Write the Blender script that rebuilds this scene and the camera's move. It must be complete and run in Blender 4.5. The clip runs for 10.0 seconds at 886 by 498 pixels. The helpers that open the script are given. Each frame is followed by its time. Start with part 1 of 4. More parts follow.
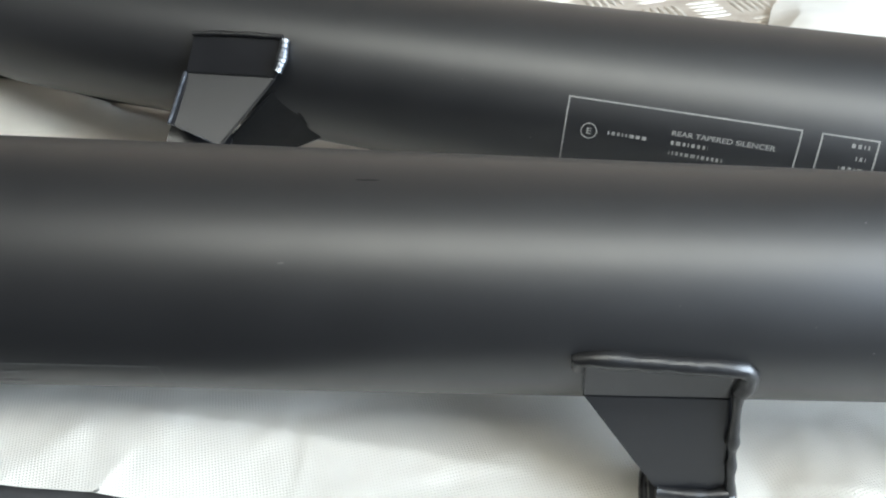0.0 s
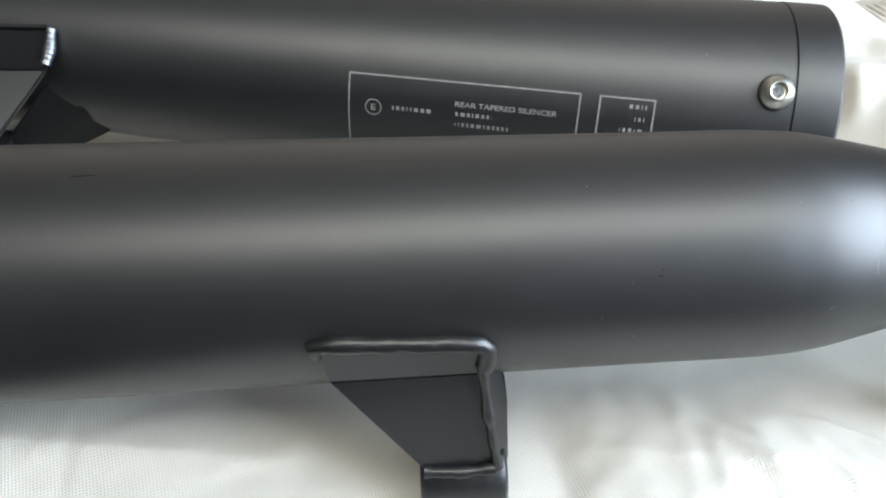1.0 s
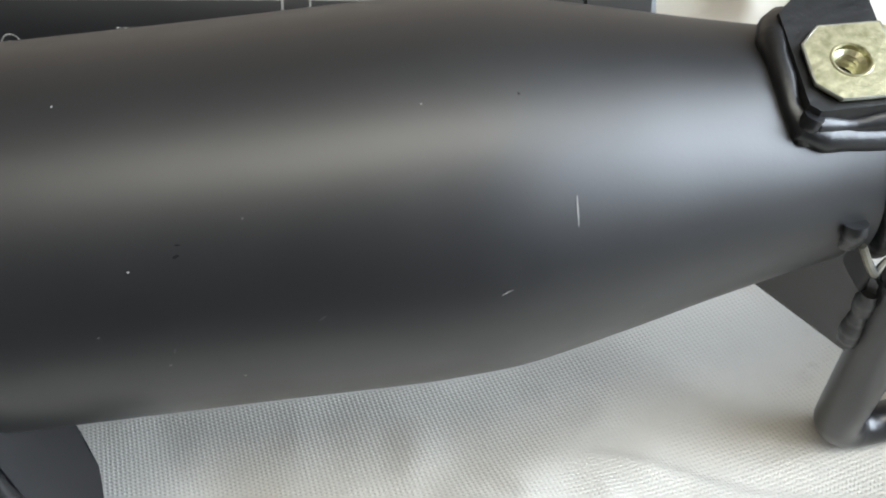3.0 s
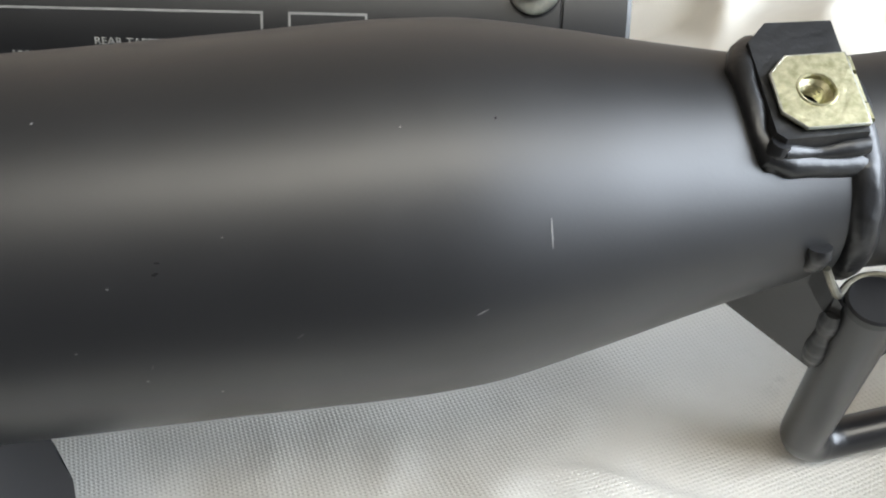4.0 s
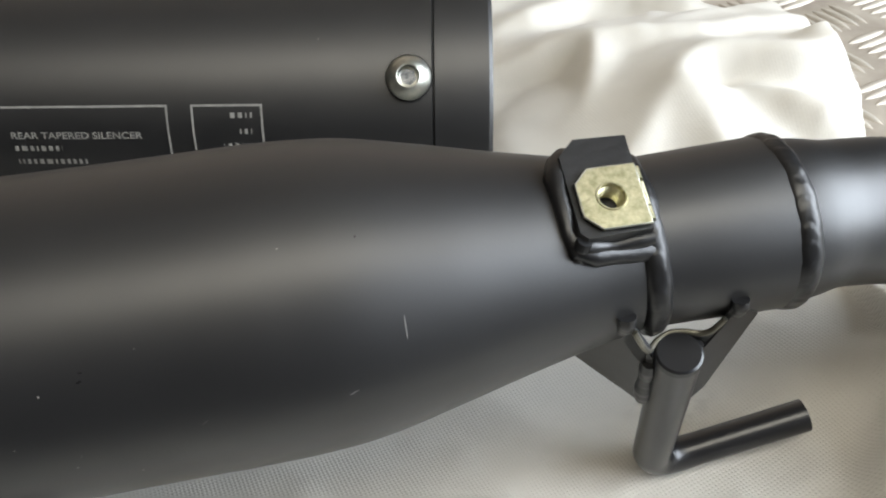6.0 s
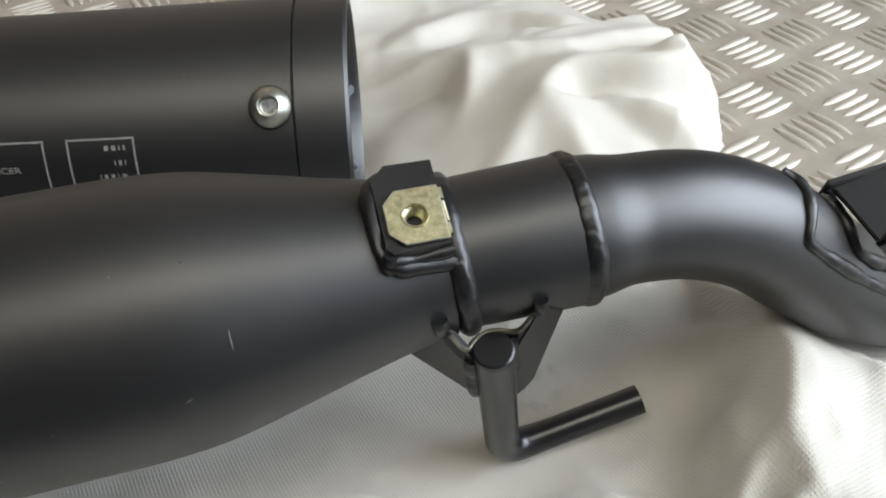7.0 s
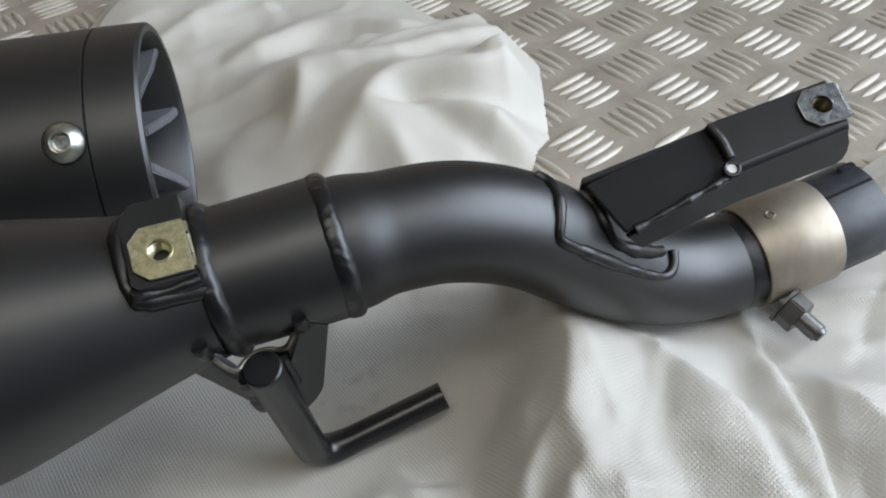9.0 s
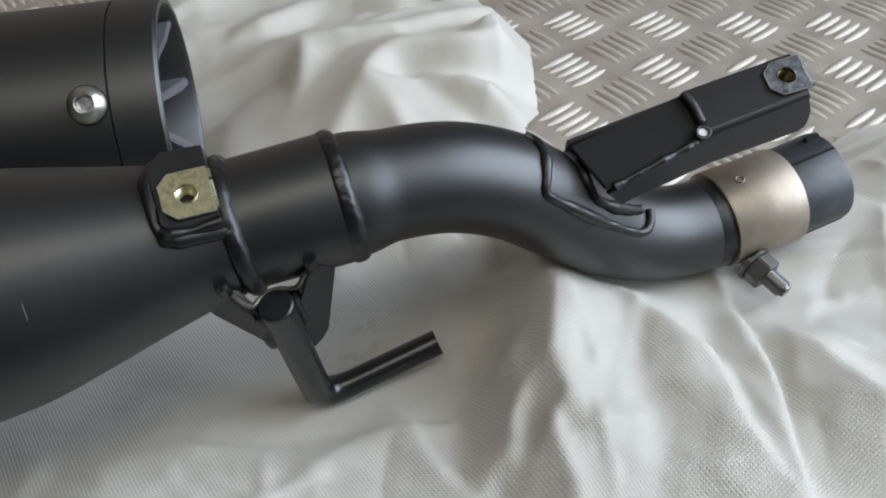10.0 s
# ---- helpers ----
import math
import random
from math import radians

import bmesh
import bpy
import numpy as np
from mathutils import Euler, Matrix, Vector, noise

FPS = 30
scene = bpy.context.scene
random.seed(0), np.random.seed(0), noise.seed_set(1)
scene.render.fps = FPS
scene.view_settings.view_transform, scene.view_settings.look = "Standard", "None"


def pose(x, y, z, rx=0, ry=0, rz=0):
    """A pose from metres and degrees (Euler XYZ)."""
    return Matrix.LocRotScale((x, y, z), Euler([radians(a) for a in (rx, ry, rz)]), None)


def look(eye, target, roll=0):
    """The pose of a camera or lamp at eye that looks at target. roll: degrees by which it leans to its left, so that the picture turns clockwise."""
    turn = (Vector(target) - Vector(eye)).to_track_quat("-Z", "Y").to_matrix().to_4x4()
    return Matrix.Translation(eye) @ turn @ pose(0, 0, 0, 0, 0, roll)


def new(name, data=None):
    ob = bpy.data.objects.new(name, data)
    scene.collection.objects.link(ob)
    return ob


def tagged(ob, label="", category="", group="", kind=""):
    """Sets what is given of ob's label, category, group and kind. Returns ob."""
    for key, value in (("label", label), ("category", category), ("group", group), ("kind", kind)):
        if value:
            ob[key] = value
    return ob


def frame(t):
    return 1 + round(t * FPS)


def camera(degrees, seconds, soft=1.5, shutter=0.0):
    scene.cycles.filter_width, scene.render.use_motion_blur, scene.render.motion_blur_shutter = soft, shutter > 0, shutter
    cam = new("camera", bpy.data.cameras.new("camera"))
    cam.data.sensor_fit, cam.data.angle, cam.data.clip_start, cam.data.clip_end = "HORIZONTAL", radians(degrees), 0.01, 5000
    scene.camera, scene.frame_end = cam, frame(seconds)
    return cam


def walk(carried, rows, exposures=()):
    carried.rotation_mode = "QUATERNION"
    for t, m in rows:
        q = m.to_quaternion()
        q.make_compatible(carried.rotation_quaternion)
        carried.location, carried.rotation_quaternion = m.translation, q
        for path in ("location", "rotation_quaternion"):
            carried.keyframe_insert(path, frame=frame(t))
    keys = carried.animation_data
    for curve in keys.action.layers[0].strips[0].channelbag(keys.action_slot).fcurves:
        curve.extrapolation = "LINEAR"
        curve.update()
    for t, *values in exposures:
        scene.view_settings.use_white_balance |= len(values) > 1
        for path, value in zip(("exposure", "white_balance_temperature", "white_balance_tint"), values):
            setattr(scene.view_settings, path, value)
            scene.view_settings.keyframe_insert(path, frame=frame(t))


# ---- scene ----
cam = camera(56.21, 10.0, soft=2.0)
PATH = [
    (0, (0.00885, -0.01492, 0.26285), (0.00681, 0.37071, -0.05539), 0.367),
    (0.3, (0.02498, -0.01125, 0.26249), (0.04562, 0.37334, -0.05428), 1.789),
    (0.5, (0.03554, -0.01229, 0.26085), (0.06289, 0.37179, -0.05811), 1.537),
    (0.8, (0.05570, -0.00977, 0.26129), (0.08817, 0.36669, -0.06676), 0.652),
    (1, (0.07103, -0.00938, 0.25909), (0.10533, 0.36565, -0.06981), -0.172),
    (1.3, (0.09388, 0.00037, 0.24509), (0.13288, 0.36833, -0.08976), -1.016),
    (1.5, (0.11061, 0.00412, 0.23518), (0.15239, 0.37316, -0.09958), -1.672),
    (1.8, (0.13487, 0.01051, 0.22189), (0.18503, 0.38017, -0.11845), -1.952),
    (2, (0.14502, 0.02252, 0.20813), (0.19692, 0.38427, -0.13312), -2.319),
    (2.2, (0.15073, 0.04046, 0.19986), (0.19107, 0.39889, -0.13267), -3.911),
    (2.5, (0.16112, 0.05448, 0.20769), (0.18488, 0.42524, -0.12693), -6.041),
    (2.7, (0.17732, 0.05763, 0.19303), (0.19427, 0.42694, -0.13473), -6.309),
    (3, (0.18413, 0.05446, 0.18334), (0.19376, 0.42882, -0.14796), -6.594),
    (3.2, (0.18455, 0.05464, 0.18631), (0.19044, 0.42835, -0.14582), -6.614),
    (4.3, (0.18329, 0.05377, 0.18706), (0.21400, 0.42833, -0.14274), -4.280),
    (4.5, (0.17937, 0.05274, 0.19187), (0.21037, 0.42369, -0.14194), -4.670),
    (5, (0.18550, 0.04999, 0.20194), (0.22345, 0.42321, -0.12861), -4.898),
    (5.2, (0.18593, 0.04799, 0.19852), (0.23314, 0.42097, -0.13111), -4.147),
    (6.3, (0.20718, 0.03476, 0.22710), (0.27562, 0.40270, -0.10446), -4.253),
    (6.5, (0.21522, 0.02956, 0.22945), (0.28897, 0.39810, -0.10030), -4.456),
    (7, (0.22404, 0.01878, 0.23364), (0.31240, 0.38318, -0.09713), -4.062),
    (7.2, (0.22767, 0.01715, 0.23667), (0.32277, 0.37926, -0.09719), -3.483),
    (7.5, (0.24329, 0.01450, 0.23765), (0.34118, 0.37513, -0.09456), -4.821),
    (7.8, (0.25918, 0.01202, 0.24060), (0.36281, 0.37035, -0.09251), -5.404),
    (8, (0.26456, 0.00717, 0.23715), (0.37281, 0.36252, -0.09752), -5.776),
    (8.3, (0.26740, 0.00119, 0.24039), (0.37812, 0.35402, -0.09483), -5.901),
    (8.5, (0.26421, -0.00154, 0.24433), (0.37821, 0.34998, -0.09247), -5.702),
    (8.8, (0.26560, 0.00095, 0.24734), (0.38339, 0.35050, -0.09221), -5.411),
    (9, (0.26844, 0.00006, 0.24398), (0.38741, 0.34835, -0.09445), -5.304),
    (9.5, (0.26496, -0.00165, 0.24245), (0.38773, 0.34515, -0.09617), -4.904),
    (9.8, (0.26119, -0.01154, 0.24932), (0.38271, 0.33430, -0.08939), -4.852),
    (10, (0.25752, -0.02258, 0.25110), (0.38045, 0.32005, -0.09167), -4.108),
]
EXPOSURES = [(0.0, 0.50, 6050, 8), (1.0, 0.31, 6100, 9), (1.5, 0.13, 6150, 9), (2.0, -0.06, 6250, 9), (2.5, -0.12, 6250, 10), (3.0, 0.20, 6300, 10), (4.5, 0.12, 6500, 12), (5.2, 0.02, 6600, 12),
             (6.5, -0.34, 6600, 11), (7.5, -0.70, 6480, 11), (8.5, -0.96, 6350, 12), (10.0, -1.02, 6250, 12)]
walk(cam, [(t, look(eye, target, roll)) for t, eye, target, roll in PATH], EXPOSURES)

# ---- light ----
world = bpy.data.worlds.new("world")
scene.world = world
world.use_nodes = True
wn = world.node_tree
sky = wn.nodes.new("ShaderNodeTexSky")
sky.sky_type = "NISHITA"
sky.sun_disc = False
sky.sun_elevation, sky.sun_rotation = radians(38), radians(70)
wn.nodes["Background"].inputs[1].default_value = 0.12
wn.links.new(sky.outputs[0], wn.nodes["Background"].inputs[0])


def area_lamp(name, m, width, height, watts, colour):
    data = bpy.data.lights.new(name, "AREA")
    data.shape, data.size, data.size_y = "RECTANGLE", width, height
    data.energy, data.color = watts, colour
    ob = new(name, data)
    ob.matrix_world = m
    return ob


# daylight in the open doorway of the east wall, a wide panel lamp under the ceiling
area_lamp("door_daylight", look((1.58, -0.48, 0.95), (0.3, -0.30, 0.70)), 1.6, 1.4, 122, (0.82, 0.91, 1.0))
area_lamp("panel_lamp_light", look((0.0, -0.76, 2.02), (0.0, -0.76, 0.0)), 2.2, 0.8, 29, (1.0, 0.972, 0.835))


# ---- materials ----
def material(name, base, rough=0.5, metal=0.0, spec=0.5):
    m = bpy.data.materials.new(name)
    m.use_nodes = True
    b = m.node_tree.nodes["Principled BSDF"]
    b.inputs["Base Color"].default_value = (*base, 1)
    b.inputs["Roughness"].default_value = rough
    b.inputs["Metallic"].default_value = metal
    b.inputs["Specular IOR Level"].default_value = spec
    return m, m.node_tree, b


def noise_node(nt, scale, detail=4, rough=0.55, stretch=(1, 1, 1)):
    co = nt.nodes.new("ShaderNodeTexCoord")
    mp = nt.nodes.new("ShaderNodeMapping")
    mp.inputs["Scale"].default_value = stretch
    nz = nt.nodes.new("ShaderNodeTexNoise")
    nz.inputs["Scale"].default_value = scale
    nz.inputs["Detail"].default_value = detail
    nz.inputs["Roughness"].default_value = rough
    nt.links.new(co.outputs["Object"], mp.inputs[0])
    nt.links.new(mp.outputs[0], nz.inputs["Vector"])
    return nz


def ramp(nt, src, stops):
    r = nt.nodes.new("ShaderNodeValToRGB")
    e = r.color_ramp.elements
    while len(e) < len(stops):
        e.new(0.5)
    for el, (p, c) in zip(e, stops):
        el.position, el.color = p, (*c, 1)
    nt.links.new(src, r.inputs[0])
    return r


def bump(nt, b, src, strength, distance):
    bp = nt.nodes.new("ShaderNodeBump")
    bp.inputs["Strength"].default_value = strength
    bp.inputs["Distance"].default_value = distance
    nt.links.new(src, bp.inputs["Height"])
    last = b.inputs["Normal"].links
    if last:
        nt.links.new(last[0].from_socket, bp.inputs["Normal"])
    nt.links.new(bp.outputs[0], b.inputs["Normal"])


def varied(name, lo, hi, rough, scale, metal=0.0, spec=0.5, rough_span=0.08, grain=900, grain_depth=0.00006, stretch=(1, 1, 1)):
    """A surface with patches at one scale, uneven gloss and a fine grain."""
    m, nt, b = material(name, lo, rough, metal, spec)
    nz = noise_node(nt, scale, 5, 0.6, stretch)
    c = ramp(nt, nz.outputs["Fac"], [(0.3, lo), (0.7, hi)])
    nt.links.new(c.outputs[0], b.inputs["Base Color"])
    rr = nt.nodes.new("ShaderNodeMapRange")
    rr.inputs["To Min"].default_value, rr.inputs["To Max"].default_value = rough - rough_span, rough + rough_span
    n2 = noise_node(nt, scale * 4.3, 4, 0.6, stretch)
    nt.links.new(n2.outputs["Fac"], rr.inputs["Value"])
    nt.links.new(rr.outputs[0], b.inputs["Roughness"])
    g = noise_node(nt, grain, 2)
    bump(nt, b, g.outputs["Fac"], 0.35, grain_depth)
    return m


SATIN = varied("black_satin_paint", (0.0030, 0.0031, 0.0036), (0.0048, 0.0049, 0.0055), 0.44, 22, spec=0.80, rough_span=0.035, grain=1500, grain_depth=0.00003)
GLOSS = varied("black_gloss_weld_paint", (0.0032, 0.0032, 0.0037), (0.006, 0.006, 0.0066), 0.38, 60, spec=0.55, rough_span=0.10, grain=520, grain_depth=0.00035)
PLATE = varied("black_plate_paint", (0.0040, 0.0042, 0.0054), (0.0068, 0.0070, 0.0084), 0.32, 35, spec=0.46, rough_span=0.06, grain=1300, grain_depth=0.00004)
WORN = varied("worn_steel_edge", (0.085, 0.092, 0.105), (0.20, 0.21, 0.23), 0.35, 150, metal=0.9, grain=700, grain_depth=0.0001)
HOOK_PAINT = varied("glossy_black_bar_paint", (0.006, 0.006, 0.007), (0.009, 0.009, 0.010), 0.29, 40, spec=0.55, rough_span=0.03, grain=1500, grain_depth=0.00001)
RUBBER = varied("black_rubber", (0.012, 0.012, 0.013), (0.022, 0.022, 0.024), 0.62, 50)
SLEEVE = varied("graphite_sleeve", (0.010, 0.0115, 0.015), (0.030, 0.033, 0.040), 0.46, 90, rough_span=0.14, grain=500, grain_depth=0.0001)
CAP_GREY = varied("grey_cast_coating", (0.075, 0.077, 0.085), (0.115, 0.117, 0.126), 0.46, 40)
ZINC_YELLOW = varied("yellow_zinc_plate", (0.36, 0.34, 0.20), (0.68, 0.64, 0.43), 0.36, 620, metal=1.0, rough_span=0.12, grain=1100, grain_depth=0.00022)
ZINC_BLUE = varied("blue_zinc_plate", (0.06, 0.068, 0.08), (0.26, 0.27, 0.285), 0.30, 420, metal=1.0, rough_span=0.12, grain=900, grain_depth=0.0001)
BARE = varied("dull_bare_edge", (0.10, 0.095, 0.075), (0.24, 0.225, 0.18), 0.42, 200, metal=0.9, rough_span=0.12, grain=700, grain_depth=0.0001)
BRASS = varied("brass_thread", (0.16, 0.12, 0.055), (0.30, 0.23, 0.11), 0.35, 200, metal=1.0)
STEEL = varied("dull_bolt_steel", (0.085, 0.085, 0.085), (0.16, 0.157, 0.15), 0.40, 150, metal=1.0, rough_span=0.1)
BRIGHT = varied("bright_zinc_screw", (0.36, 0.37, 0.34), (0.60, 0.59, 0.51), 0.36, 330, metal=1.0, rough_span=0.1, grain=700, grain_depth=0.00005)
CLAMP = varied("heat_tinted_steel_band", (0.22, 0.185, 0.14), (0.37, 0.325, 0.265), 0.52, 40, metal=0.8, rough_span=0.09, grain=600, grain_depth=0.00005, stretch=(1.6, 1, 1))
INK = varied("etched_grey_marking", (0.13, 0.127, 0.118), (0.20, 0.195, 0.18), 0.6, 300)
INK_FAINT = varied("faint_etched_marking", (0.050, 0.050, 0.050), (0.08, 0.078, 0.074), 0.55, 300)
FLECK = varied("pale_paint_fleck", (0.10, 0.098, 0.094), (0.19, 0.185, 0.176), 0.5, 400)
# pale colour for the light seen through the arm's hole
PALE = varied("pale_lit_hole", (0.62, 0.62, 0.61), (0.75, 0.75, 0.74), 0.5, 300)
# near-black for dark parts and nicks, and for shade painted in bore and bracket
DARK = varied("near_black_parts_and_shade", (0.005, 0.005, 0.005), (0.008, 0.008, 0.008), 0.6, 100, spec=0.2)
ALU = varied("worn_aluminium_plate", (0.27, 0.235, 0.195), (0.44, 0.395, 0.335), 0.52, 34, metal=0.32, rough_span=0.10, grain=500, grain_depth=0.00012)
ALU_BAR = varied("bright_aluminium_tread", (0.36, 0.33, 0.28), (0.49, 0.45, 0.395), 0.56, 110, metal=0.30, rough_span=0.10, grain=500, grain_depth=0.0001)
WALL = varied("brown_painted_panel", (0.034, 0.029, 0.025), (0.050, 0.044, 0.038), 0.7, 3)
NORTH = varied("tan_painted_panel", (0.46, 0.37, 0.29), (0.56, 0.46, 0.37), 0.7, 3)
CEIL = varied("drab_ceiling_panel", (0.29, 0.268, 0.222), (0.36, 0.333, 0.28), 0.7, 3)
FRAME = varied("grey_lamp_housing", (0.5, 0.5, 0.48), (0.6, 0.6, 0.58), 0.5, 8)


def cloth_material():
    m, nt, b = material("white_nonwoven_fabric", (0.56, 0.55, 0.52), 0.52, 0, 0.45)
    nz = noise_node(nt, 14, 5, 0.6)
    c = ramp(nt, nz.outputs["Fac"], [(0.30, (0.56, 0.535, 0.48)), (0.70, (0.68, 0.655, 0.60))])
    nt.links.new(c.outputs[0], b.inputs["Base Color"])
    b.inputs["Sheen Weight"].default_value = 0.15
    # a grease smudge beside the hook
    place = nt.nodes.new("ShaderNodeTexCoord")
    gap = nt.nodes.new("ShaderNodeVectorMath")
    gap.operation = "DISTANCE"
    gap.inputs[1].default_value = (0.291, 0.194, 0.008)
    nt.links.new(place.outputs["Object"], gap.inputs[0])
    blot = noise_node(nt, 130, 3, 0.6)
    reach = nt.nodes.new("ShaderNodeMapRange")
    reach.inputs["From Min"].default_value, reach.inputs["From Max"].default_value = 0.004, 0.019
    reach.inputs["To Min"].default_value, reach.inputs["To Max"].default_value = 1.0, 0.0
    nt.links.new(gap.outputs["Value"], reach.inputs["Value"])
    spots = ramp(nt, blot.outputs["Fac"], [(0.50, (0, 0, 0)), (0.66, (0.55, 0.55, 0.55))])
    mul = nt.nodes.new("ShaderNodeMath")
    mul.operation = "MULTIPLY"
    nt.links.new(reach.outputs[0], mul.inputs[0])
    nt.links.new(spots.outputs[0], mul.inputs[1])
    mix = nt.nodes.new("ShaderNodeMix")
    mix.data_type = "RGBA"
    nt.links.new(mul.outputs[0], mix.inputs["Factor"])
    nt.links.new(c.outputs[0], mix.inputs["A"])
    mix.inputs["B"].default_value = (0.12, 0.105, 0.09, 1)
    nt.links.new(mix.outputs["Result"], b.inputs["Base Color"])
    # embossed dot grid, 1.3 mm apart
    co = nt.nodes.new("ShaderNodeTexCoord")
    mp = nt.nodes.new("ShaderNodeMapping")
    mp.inputs["Rotation"].default_value = (0, 0, radians(76))
    mp.inputs["Scale"].default_value = (1, 1, 0.0)
    vor = nt.nodes.new("ShaderNodeTexVoronoi")
    vor.inputs["Scale"].default_value = 860
    vor.inputs["Randomness"].default_value = 0.12
    nt.links.new(co.outputs["Object"], mp.inputs[0])
    nt.links.new(mp.outputs[0], vor.inputs["Vector"])
    dots = ramp(nt, vor.outputs["Distance"], [(0.10, (0, 0, 0)), (0.42, (1, 1, 1))])
    # the heap shows the smooth side of the sheet
    apart = nt.nodes.new("ShaderNodeSeparateXYZ")
    nt.links.new(place.outputs["Object"], apart.inputs[0])
    side = nt.nodes.new("ShaderNodeMapRange")
    side.inputs["From Min"].default_value, side.inputs["From Max"].default_value = 0.215, 0.245
    side.inputs["To Min"].default_value, side.inputs["To Max"].default_value = 1.0, 0.2
    nt.links.new(apart.outputs["Y"], side.inputs["Value"])
    relief = nt.nodes.new("ShaderNodeMath")
    relief.operation = "MULTIPLY"
    nt.links.new(dots.outputs[0], relief.inputs[0])
    nt.links.new(side.outputs[0], relief.inputs[1])
    wr = noise_node(nt, 55, 6, 0.62)
    bump(nt, b, wr.outputs["Fac"], 0.30, 0.0014)
    bump(nt, b, relief.outputs[0], 0.64, 0.00032)
    # thin fabric lets part of the light through
    thin = nt.nodes.new("ShaderNodeBsdfTranslucent")
    thin.inputs["Color"].default_value = (0.74, 0.70, 0.62, 1)
    both = nt.nodes.new("ShaderNodeMixShader")
    both.inputs[0].default_value = 0.28
    nt.links.new(b.outputs[0], both.inputs[1])
    nt.links.new(thin.outputs[0], both.inputs[2])
    nt.links.new(both.outputs[0], nt.nodes["Material Output"].inputs[0])
    return m


CLOTH = cloth_material()


def glow_material():
    m, nt, b = material("lamp_diffuser", (0.9, 0.86, 0.78), 0.5)
    b.inputs["Emission Color"].default_value = (1.0, 0.92, 0.8, 1)
    b.inputs["Emission Strength"].default_value = 2.0
    return m


GLOW = glow_material()


# ---- helpers for meshes ----
def mesh_object(name, bm, mat, smooth=True, angle=35):
    bmesh.ops.recalc_face_normals(bm, faces=bm.faces)
    me = bpy.data.meshes.new(name)
    for f in bm.faces:
        f.smooth = smooth
    if smooth:
        for e in bm.edges:
            if len(e.link_faces) == 2 and e.calc_face_angle(0) > radians(angle):
                e.smooth = False
    bm.to_mesh(me)
    bm.free()
    me.materials.append(mat)
    return new(name, me)


def part(name, bm, mat, parent, label="", smooth=True, angle=35):
    ob = mesh_object(name, bm, mat, smooth, angle)
    ob.parent = parent
    if label:
        tagged(ob, label)
    return ob


def thing(name, m, label, category, group="", kind=""):
    ob = new(name)
    ob.empty_display_size = 0.02
    ob.matrix_world = m
    return tagged(ob, label, category, group, kind)


def lathe(profile, n=96, bm=None, closed=False):
    """Turn (s, r) pairs round the X axis."""
    bm = bm or bmesh.new()
    rings = []
    for s, r in profile:
        rings.append([bm.verts.new((s, -r * math.cos(2 * math.pi * i / n), r * math.sin(2 * math.pi * i / n))) for i in range(n)])
    pairs = list(zip(rings, rings[1:])) + ([(rings[-1], rings[0])] if closed else [])
    for a, b in pairs:
        for i in range(n):
            j = (i + 1) % n
            bm.faces.new((a[i], a[j], b[j], b[i]))
    return bm


def catmull(pts, per=8):
    pts = [Vector(p) for p in pts]
    out = []
    for i in range(len(pts) - 1):
        p0, p1, p2, p3 = pts[max(i - 1, 0)], pts[i], pts[i + 1], pts[min(i + 2, len(pts) - 1)]
        for k in range(per):
            t = k / per
            out.append(0.5 * (2 * p1 + (p2 - p0) * t + (2 * p0 - 5 * p1 + 4 * p2 - p3) * t * t + (3 * p1 - p0 - 3 * p2 + p3) * t ** 3))
    return out + [pts[-1]]


def tube(path, radius, n=32, caps=True, bm=None, closed=False):
    """A round bar or pipe along a path; radius is a number or a function of the share of the way."""
    bm = bm or bmesh.new()
    path = [Vector(p) for p in path]
    m = len(path)
    rings, side = [], None
    for i, p in enumerate(path):
        if closed:
            d = (path[(i + 1) % m] - path[i - 1]).normalized()
        else:
            d = (path[min(i + 1, m - 1)] - path[max(i - 1, 0)]).normalized()
        if side is None:
            side = d.orthogonal().normalized()
        side = (side - d * side.dot(d)).normalized()
        up = d.cross(side)
        r = radius(i / (m - 1)) if callable(radius) else radius
        rings.append([bm.verts.new(p + r * (math.cos(2 * math.pi * k / n) * side + math.sin(2 * math.pi * k / n) * up)) for k in range(n)])
    pairs = list(zip(rings, rings[1:])) + ([(rings[-1], rings[0])] if closed else [])
    for a, b in pairs:
        for k in range(n):
            j = (k + 1) % n
            bm.faces.new((a[k], a[j], b[j], b[k]))
    if caps and not closed:
        bm.faces.new(rings[0])
        bm.faces.new(rings[-1])
    return bm


def bead(path, r, seed=1, per=8, pitch=0.0022, uneven=0.28, closed=False, n=12):
    """A weld seam: overlapping ripples along a path."""
    pts = catmull(path, per) if not closed else [Vector(p) for p in path]
    run = [0.0]
    for a, b in zip(pts, pts[1:]):
        run.append(run[-1] + (b - a).length)
    fine, k = [], 0
    count = max(8, int(run[-1] / (pitch / 5)))
    for i in range(count + (0 if closed else 1)):
        s = run[-1] * i / count
        while k < len(run) - 2 and run[k + 1] < s:
            k += 1
        f = (s - run[k]) / max(run[k + 1] - run[k], 1e-9)
        p = pts[k].lerp(pts[k + 1], f)
        p = p + Vector((noise.noise((s * 260, seed, 1)), noise.noise((s * 260, seed, 5)), noise.noise((s * 260, seed, 9)))) * r * 0.10
        fine.append(p)
    total = run[-1]

    def rad(f):
        s = f * total
        rip = (s / pitch) % 1.0
        return r * (1 + uneven * noise.noise((s * 170, seed * 3.1, 0)) + 0.13 * (rip - 0.5))
    return tube(fine, rad, n, True, None, closed)


